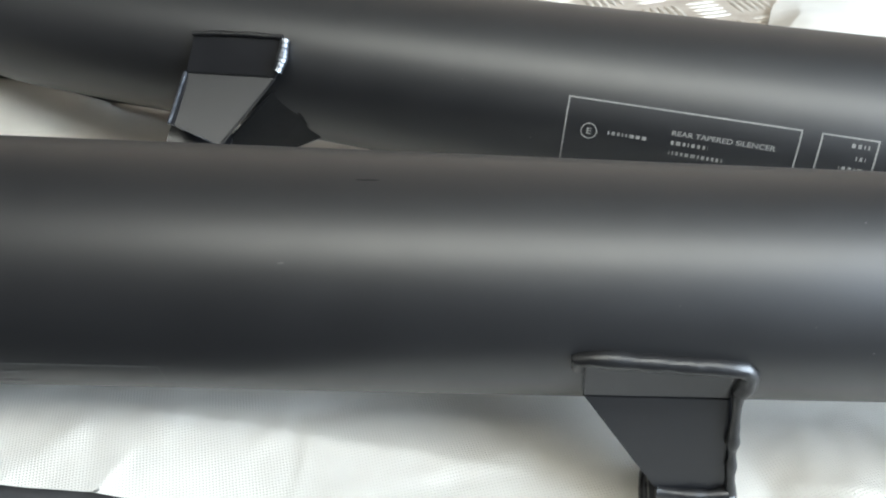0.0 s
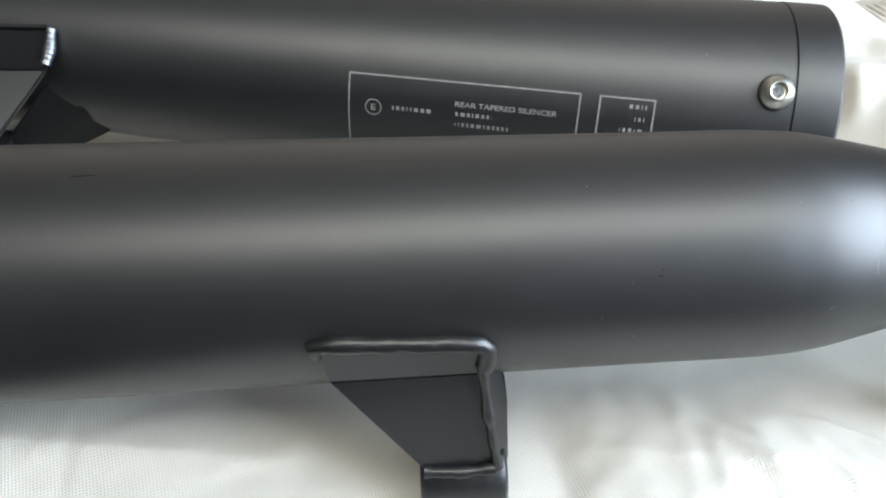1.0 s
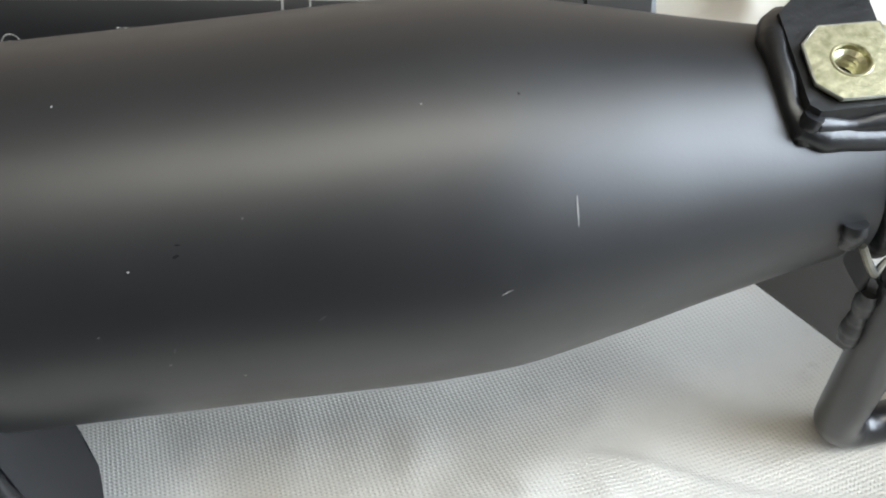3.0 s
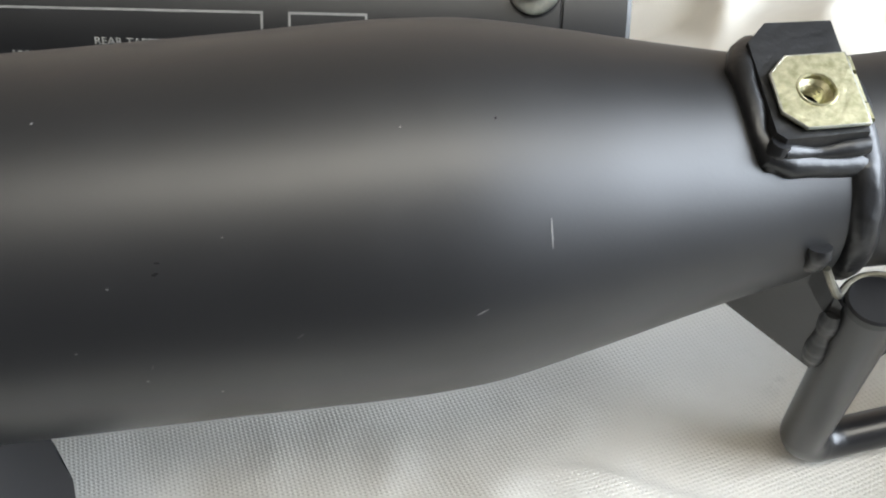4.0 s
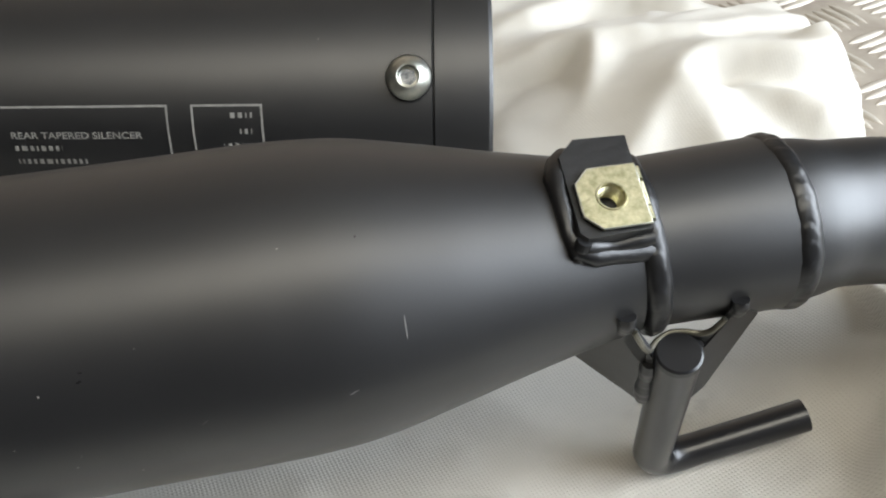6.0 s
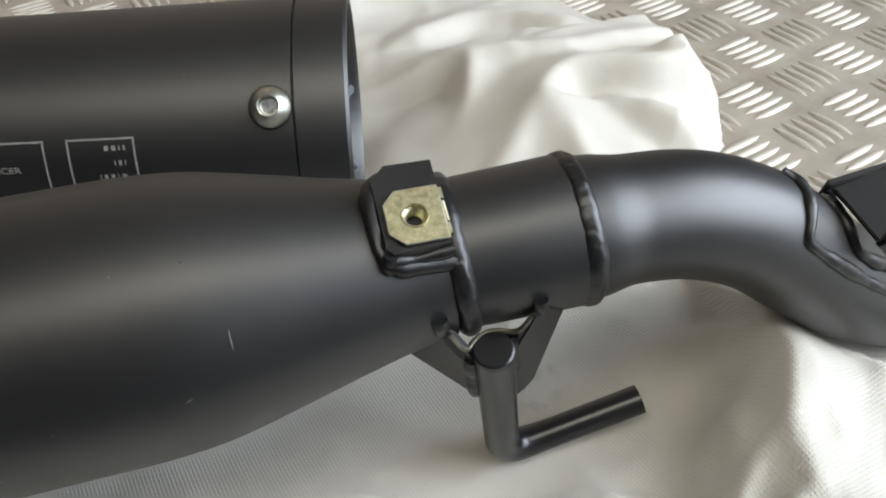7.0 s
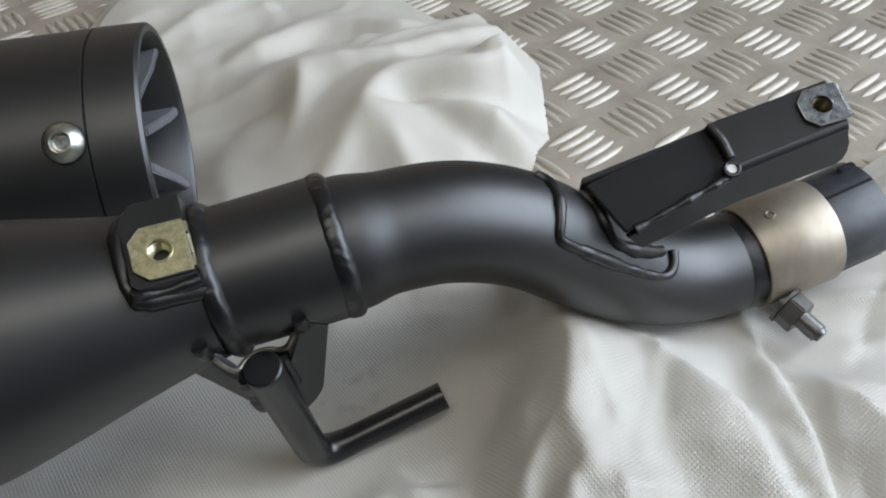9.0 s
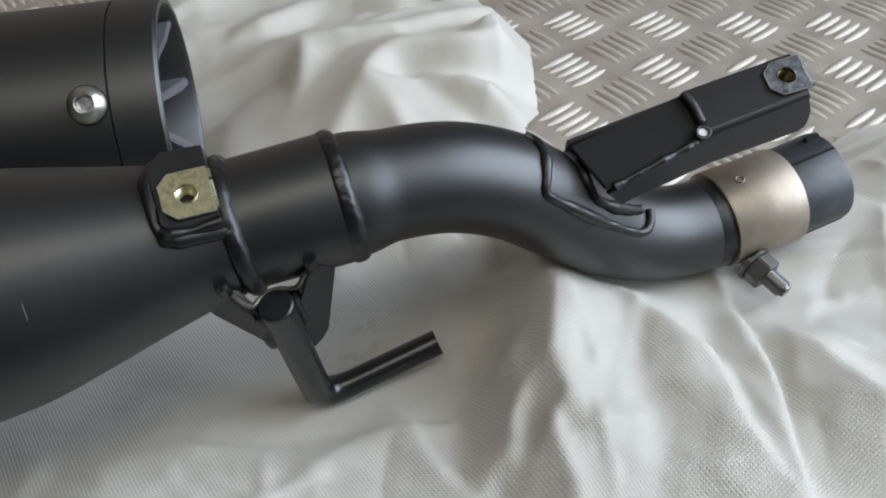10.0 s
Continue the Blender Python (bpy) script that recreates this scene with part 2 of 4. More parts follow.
def ring_weld(s0, r0, half, height, seed, sway=0.0008, pitch=0.0062, n=260):
    """A flattened weld band round the X axis with slanting, overlapping ripples."""
    bm = bmesh.new()
    across = 13
    rings = []
    for i in range(n):
        a = 2 * math.pi * i / n
        ca, sa = math.cos(a), math.sin(a)
        w = half * (1 + 0.13 * noise.noise((ca * 2.4, sa * 2.4, seed)))
        mid = s0 + sway * math.sin(a + seed) + 0.0004 * noise.noise((ca * 5, sa * 5, seed + 4))
        row = []
        for k in range(across):
            q = k / (across - 1) * 2 - 1
            along = (a * r0 + 0.0030 * q * q + 0.0016 * q) / pitch + 0.35 * noise.noise((ca * 6, sa * 6, seed + 9))
            rip = along % 1.0
            h = height * ((1 - abs(q) ** 2.6) ** 0.8) * (0.92 + 0.09 * (rip - 0.5) + 0.05 * noise.noise((ca * 9 + q, sa * 9, seed))) - 0.0004
            h += 0.00005 * noise.noise((ca * 40, sa * 40, q * 3 + seed))
            row.append(bm.verts.new((mid + q * w, -(r0 + h) * ca, (r0 + h) * sa)))
        rings.append(row)
    for i in range(n):
        a, b = rings[i], rings[(i + 1) % n]
        for k in range(across - 1):
            bm.faces.new((a[k], a[k + 1], b[k + 1], b[k]))
    return bm


def prism(outline, axis_o, ux, uy, un, thick, bevel=0.0006, segments=2, hole=None):
    """A plate: a 2D outline in the plane (ux, uy) at axis_o, given thickness along -un."""
    bm = bmesh.new()
    o, ux, uy, un = Vector(axis_o), Vector(ux), Vector(uy), Vector(un)
    top = [bm.verts.new(o + ux * x + uy * y) for x, y in outline]
    low = [bm.verts.new(o + ux * x + uy * y - un * thick) for x, y in outline]
    bm.faces.new(top)
    bm.faces.new(low[::-1])
    k = len(top)
    for i in range(k):
        j = (i + 1) % k
        bm.faces.new((top[j], top[i], low[i], low[j]))
    if bevel:
        bmesh.ops.bevel(bm, geom=list(bm.edges), offset=bevel, segments=segments, affect="EDGES", clamp_overlap=True)
    return bm


def holed_plate(outline, hole_c, hole_r, o, ux, uy, un, thick, n=32):
    """A plate with a round hole through it; the outline is convex round the hole."""
    bm = bmesh.new()
    o, ux, uy, un = Vector(o), Vector(ux), Vector(uy), Vector(un)
    cx, cy = hole_c

    def edge(a):
        dx, dy = math.cos(a), math.sin(a)
        best = None
        for (x0, y0), (x1, y1) in zip(outline, outline[1:] + outline[:1]):
            ex, ey = x1 - x0, y1 - y0
            den = dx * ey - dy * ex
            if abs(den) < 1e-12:
                continue
            t = ((x0 - cx) * ey - (y0 - cy) * ex) / den
            u = ((x0 - cx) * dy - (y0 - cy) * dx) / den
            if t > 0 and -1e-6 <= u <= 1 + 1e-6 and (best is None or t < best):
                best = t
        return cx + dx * best, cy + dy * best
    angles = sorted({round(2 * math.pi * i / n, 5) for i in range(n)} | {round(math.atan2(y - cy, x - cx) % (2 * math.pi), 5) for x, y in outline})
    loops = []
    for depth in (0, thick):
        loops.append([[bm.verts.new(o + ux * x + uy * y - un * depth) for x, y in pts] for pts in
                      ([edge(a) for a in angles], [(cx + hole_r * math.cos(a), cy + hole_r * math.sin(a)) for a in angles])])
    k = len(angles)
    for i in range(k):
        j = (i + 1) % k
        (to, ti), (lo, li) = loops
        bm.faces.new((to[i], to[j], ti[j], ti[i]))
        bm.faces.new((lo[j], lo[i], li[i], li[j]))
        bm.faces.new((to[j], to[i], lo[i], lo[j]))
        bm.faces.new((ti[i], ti[j], li[j], li[i]))
    return bm


def frame_of(origin, direction):
    """A frame with its X along the direction and its Z as upright as can be."""
    x = Vector(direction).normalized()
    z = (Vector((0, 0, 1)) - x * x.z).normalized()
    y = z.cross(x)
    m = Matrix((x, y, z)).transposed().to_4x4()
    m.translation = origin
    return m


def on_shell(s, ang, radius, proud=0.0):
    a = radians(ang)
    r = radius(s) + proud
    return Vector((s, -r * math.cos(a), r * math.sin(a)))


def strip_on_shell(points, width, radius, proud=0.00012, square=True):
    """A thin flat line laid on the shell along (s, angle) points."""
    bm = bmesh.new()
    for (s0, a0), (s1, a1) in zip(points, points[1:]):
        k = max(2, int(abs(a1 - a0) / 2))
        r = radius((s0 + s1) / 2)
        ds, da = s1 - s0, radians(a1 - a0) * r
        length = math.hypot(ds, da)
        ns, na = -da / length * width / 2, math.degrees(ds / length * width / 2 / r)
        es, ea = (ds / length * width / 2, math.degrees(da / length * width / 2 / r)) if square else (0, 0)
        rows = []
        for i in range(k + 1):
            s, a = s0 - es + (ds + 2 * es) * i / k, a0 - ea + (a1 - a0 + 2 * ea) * i / k
            rows.append((bm.verts.new(on_shell(s + ns, a + na, radius, proud)), bm.verts.new(on_shell(s - ns, a - na, radius, proud))))
        for (p, q), (u, v) in zip(rows, rows[1:]):
            bm.faces.new((p, u, v, q))
    return bm


def text_on_shell(words, s0, ang, height, length, radius, proud=0.00014):
    cu = bpy.data.curves.new("lettering", "FONT")
    cu.body = words
    cu.size = 1.0
    cu.offset = 0.018
    ob = bpy.data.objects.new("lettering", cu)
    scene.collection.objects.link(ob)
    bpy.context.view_layer.update()
    me = bpy.data.meshes.new_from_object(ob.evaluated_get(bpy.context.evaluated_depsgraph_get()))
    bm = bmesh.new()
    bm.from_mesh(me)
    bpy.data.objects.remove(ob)
    bpy.data.curves.remove(cu)
    bpy.data.meshes.remove(me)
    x0, x1 = min(v.co.x for v in bm.verts), max(v.co.x for v in bm.verts)
    y0, y1 = min(v.co.y for v in bm.verts), max(v.co.y for v in bm.verts)
    r = radius(s0)
    for v in bm.verts:
        s = s0 + (v.co.x - x0) / (x1 - x0) * length
        a = ang + math.degrees((v.co.y - y0) / (y1 - y0) * height / r)
        v.co = on_shell(s, a, radius, proud)
    return bm


def steps(table):
    xs, ys = [p[0] for p in table], [p[1] for p in table]

    def at(s):
        for i in range(len(xs) - 1):
            if s <= xs[i + 1]:
                f = (s - xs[i]) / (xs[i + 1] - xs[i])
                return ys[i] + (ys[i + 1] - ys[i]) * f
        return ys[-1] + (ys[-1] - ys[-2]) / (xs[-1] - xs[-2]) * (s - xs[-1])
    return at


def smooth_profile(table, step=0.004):
    pts = catmull([(s, r, 0) for s, r in table], 6)
    return [(p.x, p.y) for p in pts]


# ---- the room: a van's load bay ----
def box_bm(x0, x1, y0, y1, z0, z1, bm=None):
    bm = bm or bmesh.new()
    c = bmesh.ops.create_cube(bm, size=1)
    for v in c["verts"]:
        v.co = Vector(((x0 + x1) / 2 + v.co.x * (x1 - x0), (y0 + y1) / 2 + v.co.y * (y1 - y0), (z0 + z1) / 2 + v.co.z * (z1 - z0)))
    return bm


def room():
    f = mesh_object("floor", box_bm(-1.3, 1.7, -1.4, 1.8, -0.03, 0.0), ALU, False)
    tagged(f, "worn aluminium five-bar tread plate floor", "floor", kind="structure")
    # east wall with its doorway, built of the pieces round the opening
    bm = box_bm(1.6, 1.68, -1.4, -1.30, 0, 2.1)
    box_bm(1.6, 1.68, 0.34, 1.8, 0, 2.1, bm)
    box_bm(1.6, 1.68, -1.30, 0.34, 1.67, 2.1, bm)
    tagged(mesh_object("wall_east", bm, WALL, False), "brown wall with an open doorway", "wall", kind="structure")
    tagged(mesh_object("wall_north", box_bm(-1.3, 1.6, 1.7, 1.78, 0, 2.1), NORTH, False), "plain tan wall", "wall", kind="structure")
    tagged(mesh_object("wall_west", box_bm(-1.38, -1.3, -1.4, 1.78, 0, 2.1), WALL, False), "plain brown wall", "wall", kind="structure")
    tagged(mesh_object("wall_south", box_bm(-1.3, 1.6, -1.48, -1.4, 0, 2.1), WALL, False), "plain brown wall", "wall", kind="structure")
    tagged(mesh_object("ceiling", box_bm(-1.38, 1.68, -1.48, 1.78, 2.1, 2.16), CEIL, False), "drab painted ceiling", "ceiling", kind="structure")
    return f


FLOOR = room()


# ---- the cloth ----
CLOTH_EDGE = [(-0.60, 0.170), (-0.30, 0.163), (-0.149, 0.158), (-0.068, 0.150), (-0.03, 0.118), (0.02, 0.082), (0.10, 0.058), (0.20, 0.042), (0.28, 0.028), (0.36, 0.005), (0.45, -0.02), (0.62, -0.04), (0.62, 0.205), (0.56, 0.212), (0.52, 0.200), (0.47, 0.19), (0.425, 0.192), (0.405, 0.215), (0.398, 0.262),
              (0.418, 0.290), (0.424, 0.296), (0.433, 0.318), (0.447, 0.345), (0.452, 0.368), (0.449, 0.405), (0.428, 0.440), (0.418, 0.490),
              (0.405, 0.545), (0.375, 0.605), (0.33, 0.640), (0.268, 0.610), (0.228, 0.535), (0.205, 0.495), (0.08, 0.50), (-0.10, 0.51), (-0.35, 0.53), (-0.60, 0.52)]


def inside(x, y, poly):
    hit = False
    for (x0, y0), (x1, y1) in zip(poly, poly[1:] + poly[:1]):
        if (y0 > y) != (y1 > y) and x < x0 + (y - y0) / (y1 - y0) * (x1 - x0):
            hit = not hit
    return hit


def nearest_edge(x, y, poly):
    best = (9.0, x, y)
    for (x0, y0), (x1, y1) in zip(poly, poly[1:] + poly[:1]):
        dx, dy = x1 - x0, y1 - y0
        t = max(0, min(1, ((x - x0) * dx + (y - y0) * dy) / (dx * dx + dy * dy)))
        px, py = x0 + t * dx, y0 + t * dy
        best = min(best, (math.hypot(x - px, y - py), px, py))
    return best


def edge_gap(x, y, poly):
    return nearest_edge(x, y, poly)[0]


def mound(x, y, cx, cy, rx, ry, turn, h):
    c, s = math.cos(radians(turn)), math.sin(radians(turn))
    u, v = ((x - cx) * c + (y - cy) * s) / rx, (-(x - cx) * s + (y - cy) * c) / ry
    return h * np.exp(-(u * u + v * v))


def fold(x, y, wobble, x0, y0, x1, y1, left, right, h):
    """A crease: a sharp-backed ridge from one point to another, with a width on either side."""
    dx, dy = x1 - x0, y1 - y0
    length = math.hypot(dx, dy)
    t = ((x - x0) * dx + (y - y0) * dy) / length ** 2
    v = (-(x - x0) * dy + (y - y0) * dx) / length + wobble
    over = np.maximum(0, np.maximum(-t, t - 1)) * length
    end = np.maximum(0.0, 1 - over / max(0.012, min(0.025, length * 0.4)))
    side = np.where(v > 0, left, right)
    return h * np.exp(-np.abs(v) / side) * end * end * (3 - 2 * end)


MOUNDS = [(0.345, 0.335, 0.060, 0.055, 20, 0.020), (0.40, 0.33, 0.035, 0.05, -15, 0.020), (0.31, 0.43, 0.07, 0.05, 0, 0.010),
          (0.185, 0.160, 0.055, 0.030, -8, 0.008), (0.42, 0.115, 0.06, 0.045, 0, 0.006),
          (0.06, 0.25, 0.10, 0.03, -10, 0.010), (-0.250, 0.415, 0.045, 0.030, 10, 0.028), (0.27, 0.53, 0.05, 0.05, 0, 0.018), (-0.20, 0.16, 0.10, 0.05, 0, 0.004),
          (0.22, 0.06, 0.08, 0.04, 20, 0.004), (0.54, 0.17, 0.06, 0.04, 0, 0.012)]
# draped ridges: (x, y, height) along the crest, reach to the left and to the right of the way, sag of the slopes
DRAPE = [
    ([(0.360, 0.165, 0.045), (0.358, 0.150, 0.047), (0.3525, 0.140, 0.043), (0.3475, 0.132, 0.039), (0.3455, 0.1225, 0.036), (0.3447, 0.1155, 0.033), (0.3385, 0.111, 0.030), (0.3355, 0.1035, 0.027), (0.3355, 0.094, 0.024), (0.330, 0.070, 0.014)], 0.105, 0.046, 1.3),
    ([(0.3475, 0.132, 0.038), (0.3365, 0.1265, 0.031), (0.3285, 0.1195, 0.028), (0.324, 0.111, 0.024), (0.3155, 0.1075, 0.018), (0.305, 0.100, 0.010)], 0.030, 0.040, 1.5),
    ([(0.383, 0.166, 0.030), (0.3887, 0.1447, 0.034), (0.3928, 0.130, 0.034), (0.3975, 0.117, 0.033), (0.3995, 0.108, 0.030), (0.3975, 0.097, 0.027), (0.3965, 0.089, 0.024), (0.3958, 0.079, 0.022), (0.398, 0.0655, 0.018), (0.399, 0.045, 0.012)], 0.023, 0.10, 1.15),
]
LAYERS = [
    ([(0.4335, 0.155, 0.014), (0.4275, 0.1335, 0.017), (0.4225, 0.1155, 0.019), (0.4175, 0.0985, 0.020), (0.4105, 0.0845, 0.020), (0.4045, 0.071, 0.019), (0.401, 0.061, 0.017), (0.396, 0.040, 0.012)], 0.008, 0.10, 1.0),
    ([(0.428, 0.122, 0.014), (0.437, 0.1145, 0.017), (0.440, 0.105, 0.021), (0.4415, 0.093, 0.022), (0.446, 0.080, 0.022), (0.456, 0.060, 0.016)], 0.028, 0.06, 1.1),
    ([(0.300, 0.140, 0.0115), (0.274, 0.147, 0.0115), (0.253, 0.153, 0.0105), (0.225, 0.166, 0.009)], 0.07, 0.010, 1.0),
    ([(0.300, 0.140, 0.0115), (0.301, 0.125, 0.013), (0.306, 0.105, 0.012)], 0.010, 0.05, 1.0),
]
HEAP = [
    ([(0.345, 0.311, 0.053), (0.365, 0.327, 0.048), (0.397, 0.316, 0.047), (0.425, 0.315, 0.046)], 0.11, 0.027, 1.2),
    ([(0.345, 0.311, 0.053), (0.3515, 0.298, 0.043), (0.353, 0.272, 0.034)], 0.026, 0.08, 1.1),
    ([(0.345, 0.311, 0.053), (0.331, 0.307, 0.042), (0.306, 0.283, 0.034)], 0.08, 0.028, 1.1),
    ([(0.327, 0.365, 0.043), (0.315, 0.335, 0.037), (0.2975, 0.318, 0.025)], 0.07, 0.029, 1.2),
    ([(0.327, 0.365, 0.043), (0.375, 0.355, 0.042), (0.420, 0.360, 0.036)], 0.10, 0.033, 1.2),
    ([(0.374, 0.306, 0.040), (0.388, 0.295, 0.040), (0.409, 0.280, 0.036)], 0.04, 0.016, 1.0),
    ([(0.318, 0.430, 0.024), (0.360, 0.440, 0.022), (0.395, 0.410, 0.026)], 0.06, 0.03, 1.2),
]
# from, to, width to the left and to the right of the way, height
FOLDS = [(0.352, 0.104, 0.349, 0.090, 0.007, 0.005, 0.0035), (0.360, 0.090, 0.380, 0.080, 0.006, 0.005, 0.0030), (0.388, 0.106, 0.398, 0.099, 0.004, 0.004, 0.0018),
         (0.366, 0.150, 0.362, 0.128, 0.004, 0.005, 0.0016), (0.44, 0.12, 0.5, 0.06, 0.014, 0.008, 0.007), (0.46, 0.15, 0.56, 0.11, 0.01, 0.006, 0.0075), (0.46, 0.128, 0.51, 0.118, 0.006, 0.003, 0.003),
         (0.415, 0.33, 0.445, 0.35, 0.01, 0.007, 0.007), (0.385, 0.29, 0.42, 0.335, 0.016, 0.02, 0.004), (0.375, 0.375, 0.44, 0.395, 0.014, 0.007, 0.006), (0.27, 0.47, 0.33, 0.52, 0.016, 0.01, 0.008)]
SOFT_FOLDS = [
    (0.195, 0.15, 0.265, 0.085, 0.02, 0.01, 0.004), (0.1, 0.13, 0.2, 0.045, 0.02, 0.012, 0.0035), (0.215, 0.12, 0.3, 0.1, 0.014, 0.008, 0.003),
    (0.14, 0.16, 0.23, 0.135, 0.014, 0.008, 0.004), (-0.1, 0.19, 0.03, 0.17, 0.016, 0.01, 0.004)]
PRESSED = [(0.276, 0.166, 0.034, 0.024, 0.0055), (0.32, 0.165, 0.03, 0.018, 0.010), (0.092, 0.156, 0.045, 0.03, 0.003), (0.43, 0.166, 0.045, 0.018, 0.0145), (0.450, 0.136, 0.022, 0.020, 0.011), (0.16, 0.30, 0.16, 0.06, 0.016), (-0.1, 0.37, 0.16, 0.05, 0.016)]


def ridge(x, y, wobble, crest, left, right, sag):
    """A draped crest along a curve: the sheet falls away on both sides and ends in a valley."""
    line = catmull(crest, 4)

    def falls(p, q):
        dx, dy = q.x - p.x, q.y - p.y
        length = math.hypot(dx, dy)
        t = np.clip(((x - p.x) * dx + (y - p.y) * dy) / length ** 2, 0, 1)
        d = np.hypot(x - p.x - dx * t, y - p.y - dy * t)
        v = (-(x - p.x) * dy + (y - p.y) * dx) / length
        reach = right + (left - right) * np.clip(v / 0.004 + 0.5, 0, 1)
        return d, (p.z + (q.z - p.z) * t) * np.maximum(0, 1 - np.sqrt(d * d + 1e-6) / reach * (1 + wobble * 30)) ** sag
    pairs = list(zip(line, line[1:]))
    best = np.min([falls(p, q)[0] for p, q in pairs], axis=0)
    out, share = np.zeros(len(x)), np.zeros(len(x))
    for p, q in pairs:
        d, z = falls(p, q)
        k = np.exp((best - d) / 0.003)
        out, share = out + k * z, share + k
    return out / share


def fine_creases():
    """Many short creases where the sheet is crumpled, fewer where it lies flat."""
    rnd = random.Random(7)
    out = []
    for cx, cy, rx, ry, count, high in ((0.350, 0.115, 0.022, 0.045, 22, 0.0010), (0.23, 0.13, 0.07, 0.03, 30, 0.0016), (0.400, 0.10, 0.016, 0.05, 16, 0.0014), (0.36, 0.37, 0.10, 0.11, 40, 0.0026), (0.45, 0.10, 0.10, 0.07, 30, 0.0022), (0.27, 0.09, 0.12, 0.06, 40, 0.0014), (0.17, 0.14, 0.12, 0.03, 18, 0.0014),
                                        (-0.05, 0.18, 0.14, 0.03, 10, 0.0014), (0.53, 0.15, 0.06, 0.05, 16, 0.0050), (-0.24, 0.45, 0.08, 0.05, 12, 0.006), (0.30, 0.47, 0.08, 0.06, 14, 0.004)):
        for _ in range(count):
            x, y = cx + rnd.gauss(0, 0.55) * rx, cy + rnd.gauss(0, 0.55) * ry
            a, length = rnd.uniform(0, math.pi), rnd.uniform(0.015, 0.055)
            dx, dy = math.cos(a) * length / 2, math.sin(a) * length / 2
            w = rnd.uniform(0.0022, 0.0075)
            out.append((x - dx, y - dy, x + dx, y + dy, w * rnd.uniform(0.6, 2.2), w, high * rnd.uniform(0.3, 1.0) * rnd.choice((1, 1, -0.6))))
    return out


def cloth_heights(x, y):
    """Heights of the sheet for arrays of places."""
    n1 = np.array([noise.noise((a * 28, b * 28, 4.0)) for a, b in zip(x, y)])
    n2 = np.array([noise.noise((a * 90, b * 90, 1.0)) for a, b in zip(x, y)])
    n3 = np.array([noise.noise((a * 8, b * 8, 8.0)) for a, b in zip(x, y)])
    n4 = np.array([noise.noise((a * 14, b * 14, 1.0)) for a, b in zip(x, y)])
    z = 0.0035 + 0.004 * n3 + 0.0005 * n2
    for m in MOUNDS:
        z = z + mound(x, y, *m)
    wobble = 0.004 * n1 + 0.0012 * n2
    for r in DRAPE + LAYERS + HEAP:
        h = ridge(x + wobble * 0.25, y, wobble, *r)
        d = np.maximum(0, 0.004 - np.abs(z - h)) / 0.004
        z = np.maximum(z, h) + d * d * 0.001
    for f in FOLDS + SOFT_FOLDS:
        z = z + fold(x, y, wobble * 0.5, *f)
    for f in fine_creases():
        z = z + fold(x, y, wobble * 0.7, *f)
    wx, wy = x + 0.02 * n4, y + 0.02 * n1
    d = np.array([noise.voronoi((a * 22, b * 22, 0.4))[0][:2] for a, b in zip(wx, wy)])
    heap = 0.25 + 0.75 * np.minimum(1.0, mound(x, y, 0.37, 0.37, 0.11, 0.11, 0, 1.3) + mound(x, y, 0.42, 0.08, 0.14, 0.08, 0, 0.8))
    z = z + 0.0014 * heap * (1 - np.minimum(1.0, (d[:, 1] - d[:, 0]) * 1.5))
    # pressed flat beneath what lies on it
    for px, py, rx, ry, top in PRESSED:
        k = np.exp(-(((x - px) / rx) ** 2 + ((y - py) / ry) ** 2) ** 2)
        z = z * (1 - k) + np.minimum(z, top) * k
    return np.maximum(np.where(y < 0.24, 0.0048, 0.0016), z)


def cloth():
    bm = bmesh.new()
    step = 0.0018
    nx, ny = int(1.24 / step), int(0.73 / step)
    keys, spots = [], []
    for i in range(nx):
        for j in range(ny):
            x, y = -0.61 + i * step, -0.07 + j * step
            jx, jy = x + 0.008 * noise.noise((x * 18, y * 18, 3.3)), y + (0.008 if y > 0.2 else 0.003) * noise.noise((x * 18, y * 18, 7.7))
            e, px, py = nearest_edge(jx, jy, CLOTH_EDGE)
            if not inside(jx, jy, CLOTH_EDGE):
                if e > step * 0.75:
                    continue
                x, y, e = x + px - jx, y + py - jy, 0.0
            elif e < step * 0.45:
                x, y = x + px - jx, y + py - jy
            keys.append((i, j))
            spots.append((x, y, e))
    spots = np.array(spots)
    z = cloth_heights(spots[:, 0], spots[:, 1])
    # soften the heap
    field, held = np.zeros((nx, ny)), np.zeros((nx, ny))
    ki, kj = np.array(keys).T
    field[ki, kj], held[ki, kj] = z, 1.0
    for turn in range(3):
        total, count = np.zeros_like(field), np.zeros_like(field)
        for di in (-1, 0, 1):
            for dj in (-1, 0, 1):
                total += np.roll(field * held, (di, dj), (0, 1))
                count += np.roll(held, (di, dj), (0, 1))
        mean = total / np.maximum(count, 1)
        soft = np.where(-0.07 + step * np.arange(ny)[None, :] > 0.23, mean, field)
        field = np.where(held > 0, soft, 0)
    z = field[ki, kj]
    z = np.where(spots[:, 1] > 0.19, 0.0018 + (z - 0.0018) * np.minimum(1.0, 0.40 + spots[:, 2] / 0.03), z)
    grid = {k: bm.verts.new((p[0], p[1], h)) for k, p, h in zip(keys, spots, z)}
    for i, j in keys:
        q = [grid.get(k) for k in ((i, j), (i + 1, j), (i + 1, j + 1), (i, j + 1))]
        if all(q):
            bm.faces.new(q)
    ob = mesh_object("dust_sheet", bm, CLOTH, True, 180)
    tagged(ob, "crumpled white non-woven sheet spread over the tread plate", "cloth")
    return ob


cloth()


